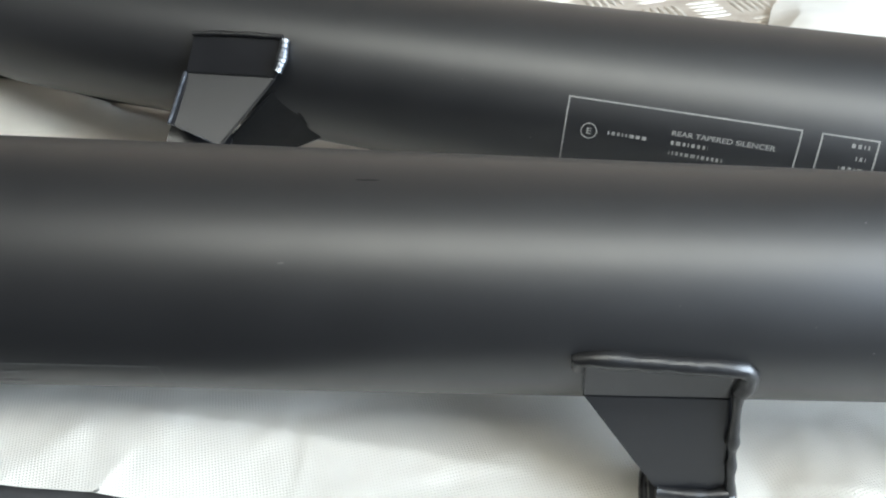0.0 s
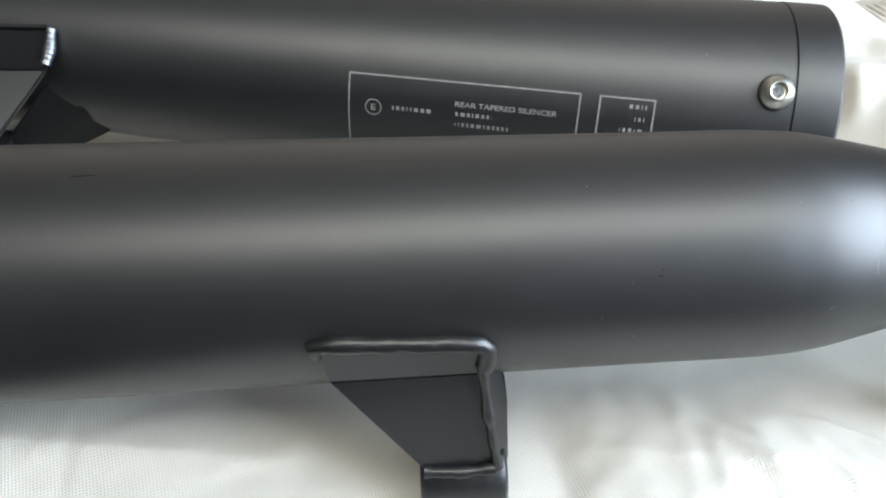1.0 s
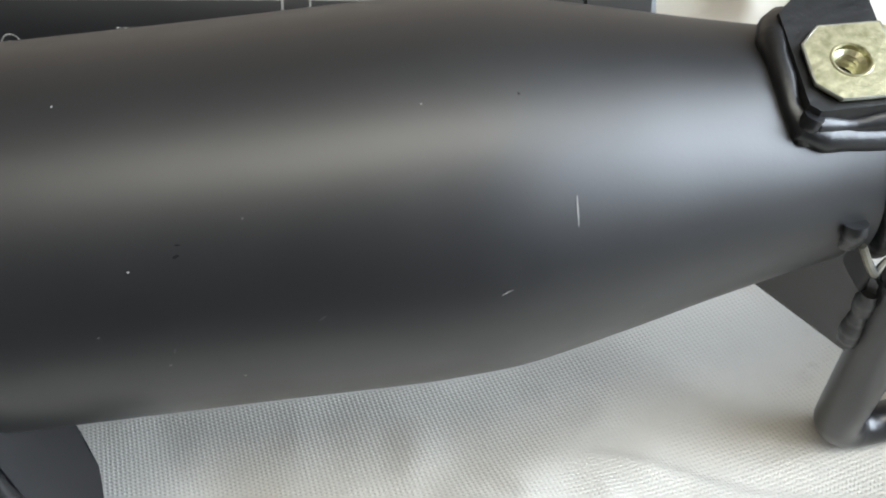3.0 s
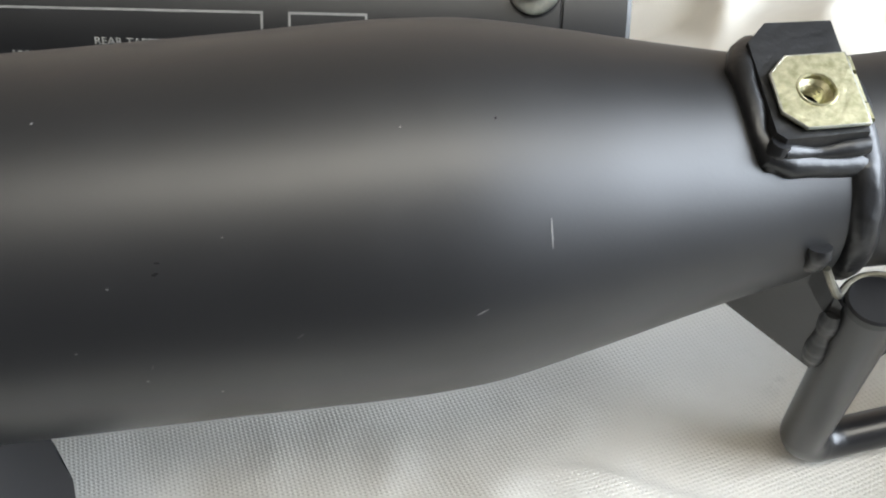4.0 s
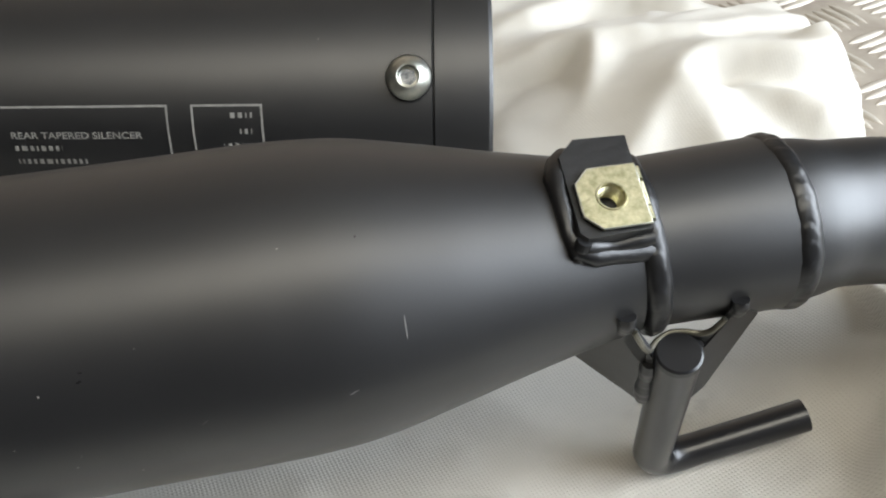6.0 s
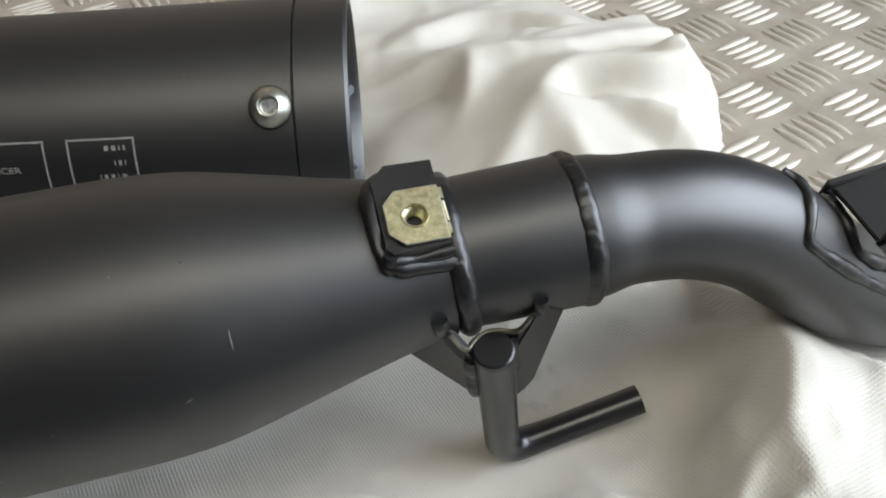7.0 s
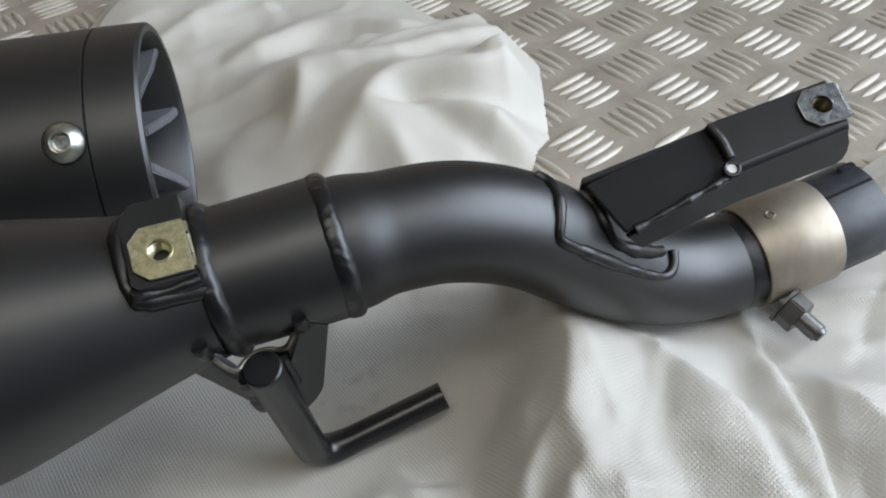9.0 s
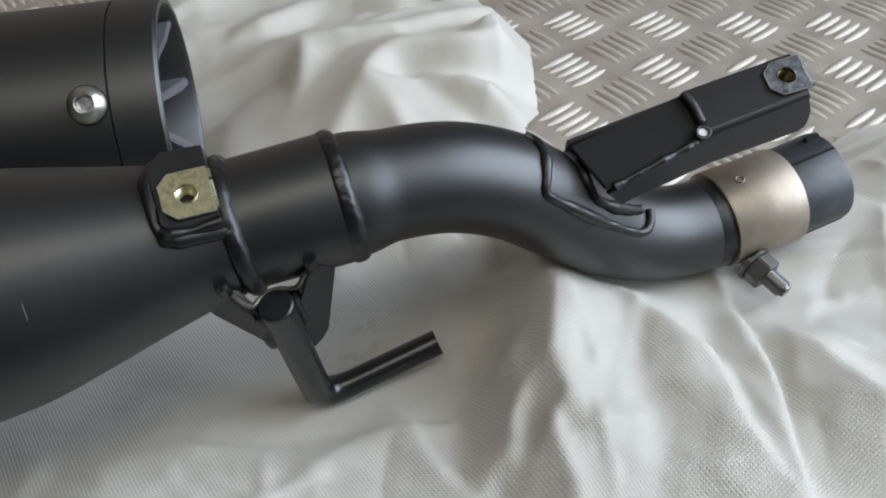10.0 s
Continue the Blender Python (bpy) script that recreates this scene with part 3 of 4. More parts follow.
# ---- silencers ----
BODY = [(-0.285, 0.0482), (-0.20, 0.0460), (-0.10, 0.0434), (0.0, 0.0408), (0.10, 0.0380), (0.15, 0.0366), (0.178, 0.0360), (0.190, 0.0354), (0.203, 0.0339), (0.22, 0.0299), (0.235, 0.0260), (0.252, 0.0220), (0.262, 0.0203)]
body_r = steps(smooth_profile(BODY))

NEAR = frame_of(Vector((0.1, 0.189, 0.0819)) - Vector((1, -0.1009, 0.0597)).normalized() * 0.1, (1, -0.1009, 0.0597))
FAR = frame_of(Vector((0.1, 0.329, 0.0663)) - Vector((1, -0.2164, -0.0405)).normalized() * 0.1, (1, -0.2164, -0.0405))


def shell_with_lip(profile, wall=0.0016):
    inner = [(s, r - wall) for s, r in reversed(profile)]
    return lathe(profile + inner, 128, closed=True)


def into(bm, m):
    bmesh.ops.transform(bm, matrix=m, verts=bm.verts)
    return bm


def clip_nut(parent, o, ux, uy, un, w, l, mat, core):
    """A spring clip nut: chamfered plate with a threaded barrel, folded over the edge in two tabs."""
    c = 0.0032
    outline = [(-w / 2, -l / 2 + c), (-w / 2 + c, -l / 2), (w / 2, -l / 2), (w / 2, l / 2), (-w / 2 + c, l / 2), (-w / 2, l / 2 - c)]
    top = part("clip_nut", holed_plate(outline, (0, 0), 0.0028, o, ux, uy, un, 0.0010), mat, parent, "plated spring clip nut with a threaded hole", False)
    rot = Matrix((un, uy, -Vector(ux))).transposed().to_4x4()
    rot.translation = Vector(o)
    prof = [(-0.0011, 0.0036), (-0.0008, 0.0030), (-0.0011, 0.0026)]
    for i in range(7):
        prof += [(-0.0012 - i * 0.0009, 0.0025), (-0.0016 - i * 0.0009, 0.0021)]
    prof += [(-0.0078, 0.0021), (-0.0078, 0.0036)]
    part("thread", into(lathe(prof, 28, closed=True), rot), core, top, "threaded barrel")
    rim = [Vector(o) + Vector(ux) * x + Vector(uy) * y - Vector(un) * 0.0003 for x, y in outline]
    loop = [p.lerp(q, k / 6) for p, q in zip(rim, rim[1:] + rim[:1]) for k in range(6)]
    part("worn_rim", tube(loop, 0.00032, 6, False, None, True), BRIGHT, top, "bright worn edge")
    ring = [Vector(o) + 0.0031 * (Vector(ux) * math.cos(k * math.pi / 16) + Vector(uy) * math.sin(k * math.pi / 16)) for k in range(32)]
    part("pressed_ring", tube(ring, 0.00024, 6, False, None, True), mat, top, "pressed ring round the hole")
    a = Vector(o) + Vector(ux) * (w / 2 + 0.0006) - Vector(un) * 0.0010
    part("spring_fold", tube([a - Vector(uy) * (l / 2 - 0.0042), a + Vector(uy) * (l / 2 - 0.0042)], 0.0006, 10), mat, top)
    for k in (-1, 1):
        a = Vector(o) + Vector(ux) * (w / 2) + Vector(uy) * (k * (l / 2 - 0.0022))
        path = [a - Vector(ux) * 0.001 - Vector(un) * 0.0003, a + Vector(ux) * 0.0007 - Vector(un) * 0.0001, a + Vector(ux) * 0.0012 - Vector(un) * 0.0011, a + Vector(ux) * 0.0008 - Vector(un) * 0.003]
        bm = bmesh.new()
        rows = []
        for p in catmull(path, 4):
            rows.append([bm.verts.new(p + Vector(uy) * q) for q in (-0.0015, 0.0015)])
        for (p, q), (u, v) in zip(rows, rows[1:]):
            bm.faces.new((p, q, v, u))
        bmesh.ops.solidify(bm, geom=list(bm.faces), thickness=0.0007)
        part("tab", bm, mat, top)
    return top


def ellipse_fleck(s, ang, length, width, turn, radius):
    bm = bmesh.new()
    t = radians(turn)
    ring = []
    for i in range(10):
        a = 2 * math.pi * i / 10
        u, v = length / 2 * math.cos(a), width / 2 * math.sin(a) * (0.7 + 0.6 * ((i * 7) % 5) / 5)
        du, dv = u * math.cos(t) - v * math.sin(t), u * math.sin(t) + v * math.cos(t)
        ring.append(bm.verts.new(on_shell(s + du, ang + math.degrees(dv / radius(s)), radius, 0.0001)))
    bm.faces.new(ring)
    return bm


def near_silencer():
    root = thing("motorcycle_silencer", NEAR, "satin black silencer with welded brackets, lying on a white sheet", "silencer", "pair of silencers")
    inv = NEAR.inverted()

    def local(bm):
        return into(bm, inv)

    def add(name, bm, mat, parent=root, label="", smooth=True, angle=35):
        return part(name, bm, mat, parent, label, smooth, angle)

    add("shell", shell_with_lip(smooth_profile(BODY)), SATIN, root, "satin black tapered shell")
    add("end_cap", lathe([(-0.285, 0.0484), (-0.302, 0.0484), (-0.304, 0.047), (-0.304, 0.044), (-0.286, 0.042), (-0.286, 0.01), (-0.284, 0.01), (-0.284, 0.0465)], 96, closed=True), SATIN)
    # collar between the two ring welds
    add("collar", shell_with_lip([(0.258, 0.0197), (0.264, 0.0196), (0.275, 0.0197), (0.294, 0.0200), (0.297, 0.0197)]), SATIN, root, "short straight collar")
    add("ring_weld", ring_weld(0.2648, 0.0200, 0.0029, 0.0021, 3), GLOSS, root, "flattened ring weld with torn ripples")
    add("ring_weld", ring_weld(0.2966, 0.0192, 0.0030, 0.0019, 8, 0.0006, 0.0044), GLOSS, root, "flattened ring weld with torn ripples")
    # link pipe
    centre = [(0.288, 0.1701, 0.0927), (0.31, 0.1698, 0.0921), (0.33, 0.1693, 0.0886), (0.35, 0.1680, 0.0790), (0.37, 0.1668, 0.0622), (0.39, 0.1663, 0.0456),
              (0.41, 0.1655, 0.0362), (0.43, 0.1642, 0.0336), (0.45, 0.163, 0.0355), (0.462, 0.1625, 0.0370)]

    def pipe_r(f):
        k = min(1.0, max(0.0, (f - 0.062) / 0.05))
        return 0.0189 - 0.0016 * k * k * (3 - 2 * k) + 0.0003 * min(1.0, max(0.0, (f - 0.14) / 0.1))
    pipe = add("link_pipe", local(tube(catmull(centre, 10), pipe_r, 64)), SATIN, root, "satin black S-bent link pipe")
    # nut box on the neck
    n = Vector((0.02, -0.39, 0.92)).normalized()
    u = (Vector((1, -0.06, 0.05)) - n * Vector((1, -0.06, 0.05)).dot(n)).normalized()
    v = n.cross(u)
    o = Vector((0.2530, 0.1632, 0.1145))
    outline = [(-0.0080, -0.0068), (-0.0066, -0.0082), (0.0068, -0.0078), (0.0072, 0.0146), (-0.0042, 0.0150), (-0.0080, 0.0112)]
    bm = holed_plate(outline, (0, 0), 0.0040, o - n * 0.0008, u, v, n, 0.0125)
    for vert in bm.verts:
        d = vert.co - o
        if d.dot(n) < -0.005:
            vert.co += (u * d.dot(u) + v * d.dot(v)) * 0.20 - v * 0.0010
    rim = [e for e in bm.edges if all(math.hypot((w.co - o).dot(u), (w.co - o).dot(v)) > 0.0062 for w in e.verts) and len(e.link_faces) == 2 and e.calc_face_angle(0) > 0.3]
    bmesh.ops.bevel(bm, geom=rim, offset=0.0015, segments=4, affect="EDGES")
    boxn = add("nut_box", local(bm), GLOSS, root, "black box bracket welded to the neck")
    skirt = ((0.0080, -0.0094, 0.0078), (0.0, -0.0098, 0.0064), (-0.0074, -0.0098, 0.0050), (-0.0095, -0.0070, 0.0038), (-0.0100, 0.0, 0.0026), (-0.0092, 0.0090, 0.0034), (-0.0055, 0.0150, 0.0055))
    add("weld", local(bead([o + u * x * 0.95 + v * y * 0.96 - n * (h + 0.0004) for x, y, h in skirt], 0.0025, 5, uneven=0.4, pitch=0.02)), GLOSS, boxn)
    crease = ((-0.0066, -0.0086, 0.0036), (0.0, -0.0087, 0.0044), (0.0074, -0.0084, 0.0036))
    add("weld", local(bead([o + u * x + v * y - n * h for x, y, h in crease], 0.0016, 7, uneven=0.5, pitch=0.02)), GLOSS, boxn)
    post = ((-0.0072, -0.0080, 0.0018), (-0.0077, -0.0088, 0.0046), (-0.008, -0.0096, 0.0066))
    add("weld", local(bead([o + u * x + v * y - n * h for x, y, h in post], 0.0018, 6, uneven=0.5)), GLOSS, boxn)
    o2 = o + n * 0.0004
    inv3 = inv.to_3x3()
    clip_nut(boxn, inv @ o2, inv3 @ u, inv3 @ v, inv3 @ n, 0.0132, 0.0138, ZINC_YELLOW, ZINC_YELLOW)
    # spring lug below the neck: bent strip round a bar that ends in a bent hook
    bar_top, bar_low = Vector((0.2670, 0.1500, 0.0772)), Vector((0.2740, 0.1640, 0.0190))
    bd = (bar_low - bar_top).normalized()
    tip = Vector((0.3197, 0.1635, 0.0205))
    corner = Vector((0.2746, 0.1658, 0.0098))
    bend = [bar_top.lerp(corner, 0.84), corner, corner.lerp(tip, 0.27)]
    path = [bar_top, bar_top.lerp(corner, 0.4), bar_top.lerp(corner, 0.7)]
    path += [bend[0] * (1 - f) ** 2 + bend[1] * 2 * f * (1 - f) + bend[2] * f * f for f in [k / 7 for k in range(8)]]
    path += [corner.lerp(tip, 0.45), corner.lerp(tip, 0.7), tip]
    hook = add("hook", local(tube(catmull(path, 8), lambda f: 0.0053 - 0.0006 * min(1, max(0, (f - 0.55) / 0.25)), 40)), HOOK_PAINT, root, "round black bar bent into a hook")
    bx = (Vector((1, 0, 0)) - bd * bd.x).normalized()
    by = bd.cross(bx)
    if by.y < 0:
        by = -by
    strip = [(-0.0112, 0.0046, 0.0136), (-0.0098, 0.0034, 0.0095), (-0.0080, 0.0022, 0.0045), (-0.0066, 0.0020, 0.0016), (-0.0054, 0.0030, 0.0006), (-0.003, 0.0047, 0.0004), (0, 0.0055, 0.0004), (0.0032, 0.0048, 0.0006),
             (0.0058, 0.0034, 0.0008), (0.0082, 0.0026, 0.0024), (0.0108, 0.0028, 0.0062), (0.0138, 0.0032, 0.0108), (0.0160, 0.0040, 0.0112), (0.0195, 0.0050, 0.0098), (0.0215, 0.0058, 0.0090)]
    bm = bmesh.new()
    rows = []
    for p in catmull(strip, 4):
        depth = 0.007 + p.z * (0.25 if p.x < -0.005 else 1.0)
        base = bar_top + bx * p.x + by * p.y - bd * p.z
        taper = bx * -max(0.0, p.x - 0.007) * 0.55
        rows.append([bm.verts.new(base + (bd * depth + taper) * q) for q in (0, 0.33, 0.66, 1)])
    for a, b in zip(rows, rows[1:]):
        for q in range(3):
            bm.faces.new((a[q], b[q], b[q + 1], a[q + 1]))
    bmesh.ops.solidify(bm, geom=list(bm.faces), thickness=0.0012)
    lug = add("spring_lug", local(bm), PLATE, root, "bent black strip welded round the bar")
    rim = [bar_top + bx * p.x + by * (p.y - 0.0002) - bd * (p.z + 0.0001) for p in catmull(strip[1:11], 5)]
    add("bare_edge", local(tube(rim, 0.0007, 8)), BARE, lug, "bare metal edge of the strip")
    add("bar_end", local(into(lathe([(-0.0004, 0.0001), (-0.0004, 0.0048), (0.0, 0.0053), (0.0016, 0.0054), (0.0016, 0.0001)], 40), frame_of(bar_top - bd * 0.0006, bd))), PLATE, hook, "flat bevelled bar end", True, 25)
    for p, r in ((strip[0], 0.0021), (strip[11], 0.0020)):
        p = bar_top + bx * p[0] + by * p[1] - bd * p[2]
        add("weld", local(bead([p - bd * 0.0006 + by * 0.0004, p + bd * 0.0015, p + bd * 0.005 + by * 0.001], r, 11, uneven=0.25)), GLOSS, lug)
    p = bar_top - bx * 0.0058 + by * 0.0015
    add("weld", local(bead([p + bd * 0.004, p + bd * 0.012, p + bd * 0.023], 0.0021, 12, pitch=0.0034, uneven=0.5)), GLOSS, lug)
    p = bar_top + bx * 0.0058 + by * 0.002
    add("weld", local(bead([p + bd * 0.002, p + bd * 0.008, p + bd * 0.018], 0.0012, 13, uneven=0.3)), GLOSS, lug)
    for name, pts in (("lug_plate", [(0.2550, 0.1535, 0.0872), (0.2625, 0.1515, 0.0765), (0.2662, 0.1545, 0.0560), (0.2655, 0.1560, 0.0480), (0.2625, 0.1570, 0.0492), (0.2496, 0.1733, 0.0600), (0.2470, 0.1720, 0.0740)]),
                      ("lug_plate", [(0.2800, 0.1506, 0.0890), (0.2868, 0.1536, 0.0822), (0.2818, 0.1587, 0.0510), (0.2792, 0.1597, 0.0470), (0.2757, 0.1595, 0.0440), (0.2730, 0.1550, 0.0600), (0.2735, 0.1525, 0.0705)])):
        c = sum((Vector(p) for p in pts), Vector()) / len(pts)
        nn = (Vector(pts[2]) - c).cross(Vector(pts[0]) - c).normalized()
        nn = nn if nn.y < 0 else -nn
        bm = bmesh.new()
        fr = [bm.verts.new(Vector(p) - nn * (Vector(p) - c).dot(nn)) for p in pts]
        bk = [bm.verts.new(w.co - nn * 0.0016) for w in fr]
        bm.faces.new(fr)
        bm.faces.new(bk[::-1])
        for a in range(len(fr)):
            b = (a + 1) % len(fr)
            bm.faces.new((fr[b], fr[a], bk[a], bk[b]))
        bmesh.ops.bevel(bm, geom=list(bm.edges), offset=0.0004, segments=2, affect="EDGES")
        add(name, local(bm), PLATE, lug, "flat cheek plate")
    # mounting arm on the link pipe
    n = Vector((-0.177, -0.415, 0.892)).normalized()
    u = Vector((0.966, 0.100, 0.239))
    u = (u - n * u.dot(n)).normalized()
    u = (u * 0.981 - n.cross(u) * 0.190).normalized()
    v = n.cross(u)
    o = Vector((0.4112, 0.1516, 0.0922))
    right = holed_plate([(0.0003, -0.0006), (0.0378, -0.0006), (0.0386, 0.0020), (0.0390, 0.0138), (0.0012, 0.0148)], (0.0333, 0.0064), 0.0038, o, u, v, n, 0.0018)
    arm = add("arm_web", local(right), PLATE, root, "flat black channel web", False)
    left = prism([(-0.0368, -0.0064), (0.0003, -0.0022), (0.0012, 0.0146), (-0.0410, 0.0115)], o - n * 0.0010, u, v, n, 0.0018, 0.0004)
    add("arm_cover", local(left), DARK, arm, "dark plate")
    down = (n * 0.89 + v * 0.42).normalized()
    low = prism([(-0.0365, -0.001), (0.0, 0.0006), (0.0375, 0.0006), (0.0388, -0.0050), (0.0384, -0.0085), (0.0370, -0.0110), (0.0345, -0.0120), (0.002, -0.0104), (-0.0320, -0.0085)], o - v * 0.00311 - n * 0.00235, u, down, u.cross(down), 0.0018, 0.0002)
    for vert in low.verts:
        d = vert.co - o
        vert.co += -v * 0.0040 * max(0, -d.dot(u)) / 0.037
    add("arm_flange", local(low), PLATE, arm, "lower channel flange")
    back = prism([(-0.041, 0.0), (0.039, 0.0), (0.038, -0.010), (-0.041, -0.012)], o + v * 0.0128 - n * 0.0019, u, n, -v, 0.0018, 0.0003)
    add("arm_flange", local(back), PLATE, arm, "rear channel flange")
    add("corner_roll", local(tube([o - v * 0.0004 - n * 0.0026 + u * 0.001, o + u * 0.0376 - v * 0.0004 - n * 0.0026], 0.00262, 28)), PLATE, arm)
    add("weld", local(bead([o + v * 0.0140 + n * 0.0002, o + v * 0.0085 + n * 0.0004 + u * 0.0010, o + v * 0.0020 + u * 0.0008], 0.0016, 21, uneven=0.10, pitch=0.02)), GLOSS, arm)
    add("weld", local(bead([o - v * 0.0028 - u * 0.002 - n * 0.001, o - v * 0.0038 - u * 0.010 - n * 0.001, o - v * 0.0050 - u * 0.020 - n * 0.001, o - v * 0.0064 - u * 0.034 - n * 0.002], 0.0013, 22, uneven=0.8, pitch=0.003)), GLOSS, arm)
    ring = [o - u * 0.0008 - v * 0.0014 + 0.0021 * (u * math.cos(a) + v * math.sin(a)) + n * 0.0010 for a in [2 * math.pi * i / 24 for i in range(24)]]
    # no real opening: a pale disc carries the brightness from beyond the hole
    add("hole_light_disc", local(prism([(0.0019 * math.cos(2 * math.pi * i / 20), 0.0019 * math.sin(2 * math.pi * i / 20)) for i in range(20)], o - u * 0.0008 - v * 0.0012 + n * 0.0010, u, v, n, 0.0008, 0)), PALE, arm, "pale disc painted as light through a drilled hole")
    add("hole_rim", local(tube(ring, 0.0007, 8, False, None, True)), GLOSS, arm)
    on = o + u * 0.0333 + v * 0.0064 + n * 0.0011
    tilt = radians(6)
    un, vn = u * math.cos(tilt) - v * math.sin(tilt), v * math.cos(tilt) + u * math.sin(tilt)
    clip_nut(arm, inv @ on, inv3 @ un, inv3 @ vn, inv3 @ n, 0.0130, 0.0122, ZINC_BLUE, BRASS)
    # saddle welds of the arm on the pipe
    for pts, r, seed in (SADDLE_OUTER, SADDLE_INNER):
        add("saddle_weld", local(bead(pts, r * 1.5, seed, uneven=0.30, pitch=0.0075)), GLOSS, pipe, "weld seam of the arm")
    # band clamp with its bolt, and the sleeve beyond it
    ca, cb = Vector((0.4355, 0.1639, 0.0341)), Vector((0.4642, 0.1624, 0.0373))
    cm = inv @ frame_of(ca, cb - ca)
    cl = (cb - ca).length
    clamp = add("band_clamp", into(lathe([(0.0, 0.0178), (0.0, 0.0188), (0.0007, 0.0192), (cl / 2, 0.0190), (cl - 0.0007, 0.0192), (cl, 0.0188), (cl, 0.0178)], 96, closed=True), cm), CLAMP, root, "heat-tinted steel band clamp")
    # added black ring: glossy pipe end, darkened for the shadow of the arm
    add("shade_band", into(lathe([(-0.0075, 0.0160), (-0.0072, 0.0172), (-0.0064, 0.0176), (-0.004, 0.0178), (0.002, 0.0179), (0.002, 0.0160)], 96, closed=True), cm), GLOSS, root, "added glossy black band for the arm's shade at the clamp")
    add("dimple", into(tube([(0.0085 + 0.0015 * math.cos(a), -0.0022 + 0.0015 * math.sin(a), 0.01895 + 0.00017 * math.sin(a)) for a in [2 * math.pi * i / 20 for i in range(20)]], 0.00035, 8, False, None, True), cm), CLAMP, clamp)
    lip = prism([(-0.006, 0), (0.006, 0), (0.004, -0.009), (-0.004, -0.009)], (0.012, -0.0125, -0.0130), (1, 0, 0), (0, 0.1, 1), (0, -1, 0), 0.0014, 0.0004)
    add("lug", into(lip, cm), CLAMP, clamp)
    b0, b1 = Vector((0.4405, 0.1520, 0.0262)), Vector((0.4462, 0.1300, 0.0212))
    add("bolt", local(tube([b0, b0.lerp(b1, 0.9), b1], lambda f: 0.0033 if f < 0.95 else 0.0023, 20)), STEEL, clamp, "zinc clamp bolt")
    add("washer", local(tube([b0.lerp(b1, 0.30), b0.lerp(b1, 0.35)], 0.0074, 32)), STEEL, clamp, "plain steel washer")
    bm = tube([b0.lerp(b1, 0.355), b0.lerp(b1, 0.62)], 0.0068, 6)
    bmesh.ops.bevel(bm, geom=list(bm.edges), offset=0.0005, segments=2, affect="EDGES")
    add("hex_nut", local(bm), STEEL, clamp, "hexagon nut", True, 25)
    for k in range(7):
        q = b0.lerp(b1, 0.66 + k * 0.045)
        add("thread_ring", local(tube([q - (b1 - b0) * 0.008, q + (b1 - b0) * 0.008], 0.0036, 16)), STEEL, clamp)
    sm = inv @ frame_of(cb - (cb - ca) * 0.15, (0.0235, -0.0012, 0.0040))
    sl = 0.0245
    add("sleeve", into(lathe([(0, 0.0150), (0, 0.0176), (sl - 0.0006, 0.0178), (sl, 0.0174), (sl, 0.0158), (sl - 0.0006, 0.0152)], 96, closed=True), sm), SLEEVE, root, "dark graphite gasket sleeve")
    for a in (-40, 78):
        r = 0.0177
        p0 = Vector((0.006, -r * math.cos(radians(a)), r * math.sin(radians(a))))
        add("seam", into(tube([p0, p0 + Vector((sl - 0.0065, 0, 0))], 0.00055, 8), sm), DARK, root)
    add("tab", into(prism([(-0.003, -0.0012), (0.003, -0.0012), (0.003, 0.0012), (-0.003, 0.0012)], (0.0205, 0.0050, 0.0188), (1, 0, 0), (0, 1, 0), (0, 0, 1), 0.0030, 0.0004), sm), SLEEVE, root)
    # large bracket under the body
    strip_o = [(0.0500, 0.1524, 0.0812), (0.0975, 0.1507, 0.0806), (0.0967, 0.1530, 0.0658), (0.0514, 0.1544, 0.0650)]
    plate = [strip_o[3], strip_o[2], (0.1025, 0.1462, 0.0262), (0.0795, 0.1468, 0.0258)]

    def slab(pts, back, t=0.0022, bevel=0.0005):
        bm = bmesh.new()
        f = [bm.verts.new(p) for p in pts]
        g = [bm.verts.new(Vector(p) + Vector(back).normalized() * t) for p in pts]
        bm.faces.new(f)
        bm.faces.new(g[::-1])
        for i in range(len(f)):
            j = (i + 1) % len(f)
            bm.faces.new((f[j], f[i], g[i], g[j]))
        bmesh.ops.bevel(bm, geom=list(bm.edges), offset=bevel, segments=2, affect="EDGES")
        return bm
    br = add("hanger_bracket", local(slab(strip_o, (0, 1, 0.05))), PLATE, root, "folded black hanger bracket")
    add("front_plate", local(slab(plate, (0, 1, 0.2))), PLATE, br, "tapered front plate")
    side = [(0.0968, 0.1545, 0.0690), (0.1030, 0.1485, 0.0265), (0.1080, 0.1530, 0.0200), (0.1086, 0.1649, 0.0369), (0.1075, 0.1668, 0.0465), (0.1041, 0.1713, 0.0624)]
    add("side_plate", local(slab(side, (-1, 0, 0))), PLATE, br, "side plate")
    add("side_plate", local(slab([(0.0520, 0.1560, 0.0680), (0.0800, 0.1490, 0.0262), (0.0830, 0.1700, 0.0150), (0.0560, 0.1860, 0.0480)], (1, 0, 0.3))), PLATE, br, "sloping rear side plate")
    add("weld", local(bead([(0.0492, 0.1555, 0.0770), (0.0486, 0.1545, 0.0812), (0.0515, 0.1535, 0.0826), (0.0700, 0.1524, 0.0822), (0.0945, 0.1509, 0.0815), (0.0985, 0.1515, 0.0800), (0.0992, 0.1516, 0.0740), (0.0982, 0.1520, 0.0700)], 0.0028, 31, uneven=0.55, pitch=0.021)), GLOSS, br, "weld seam along the shell")
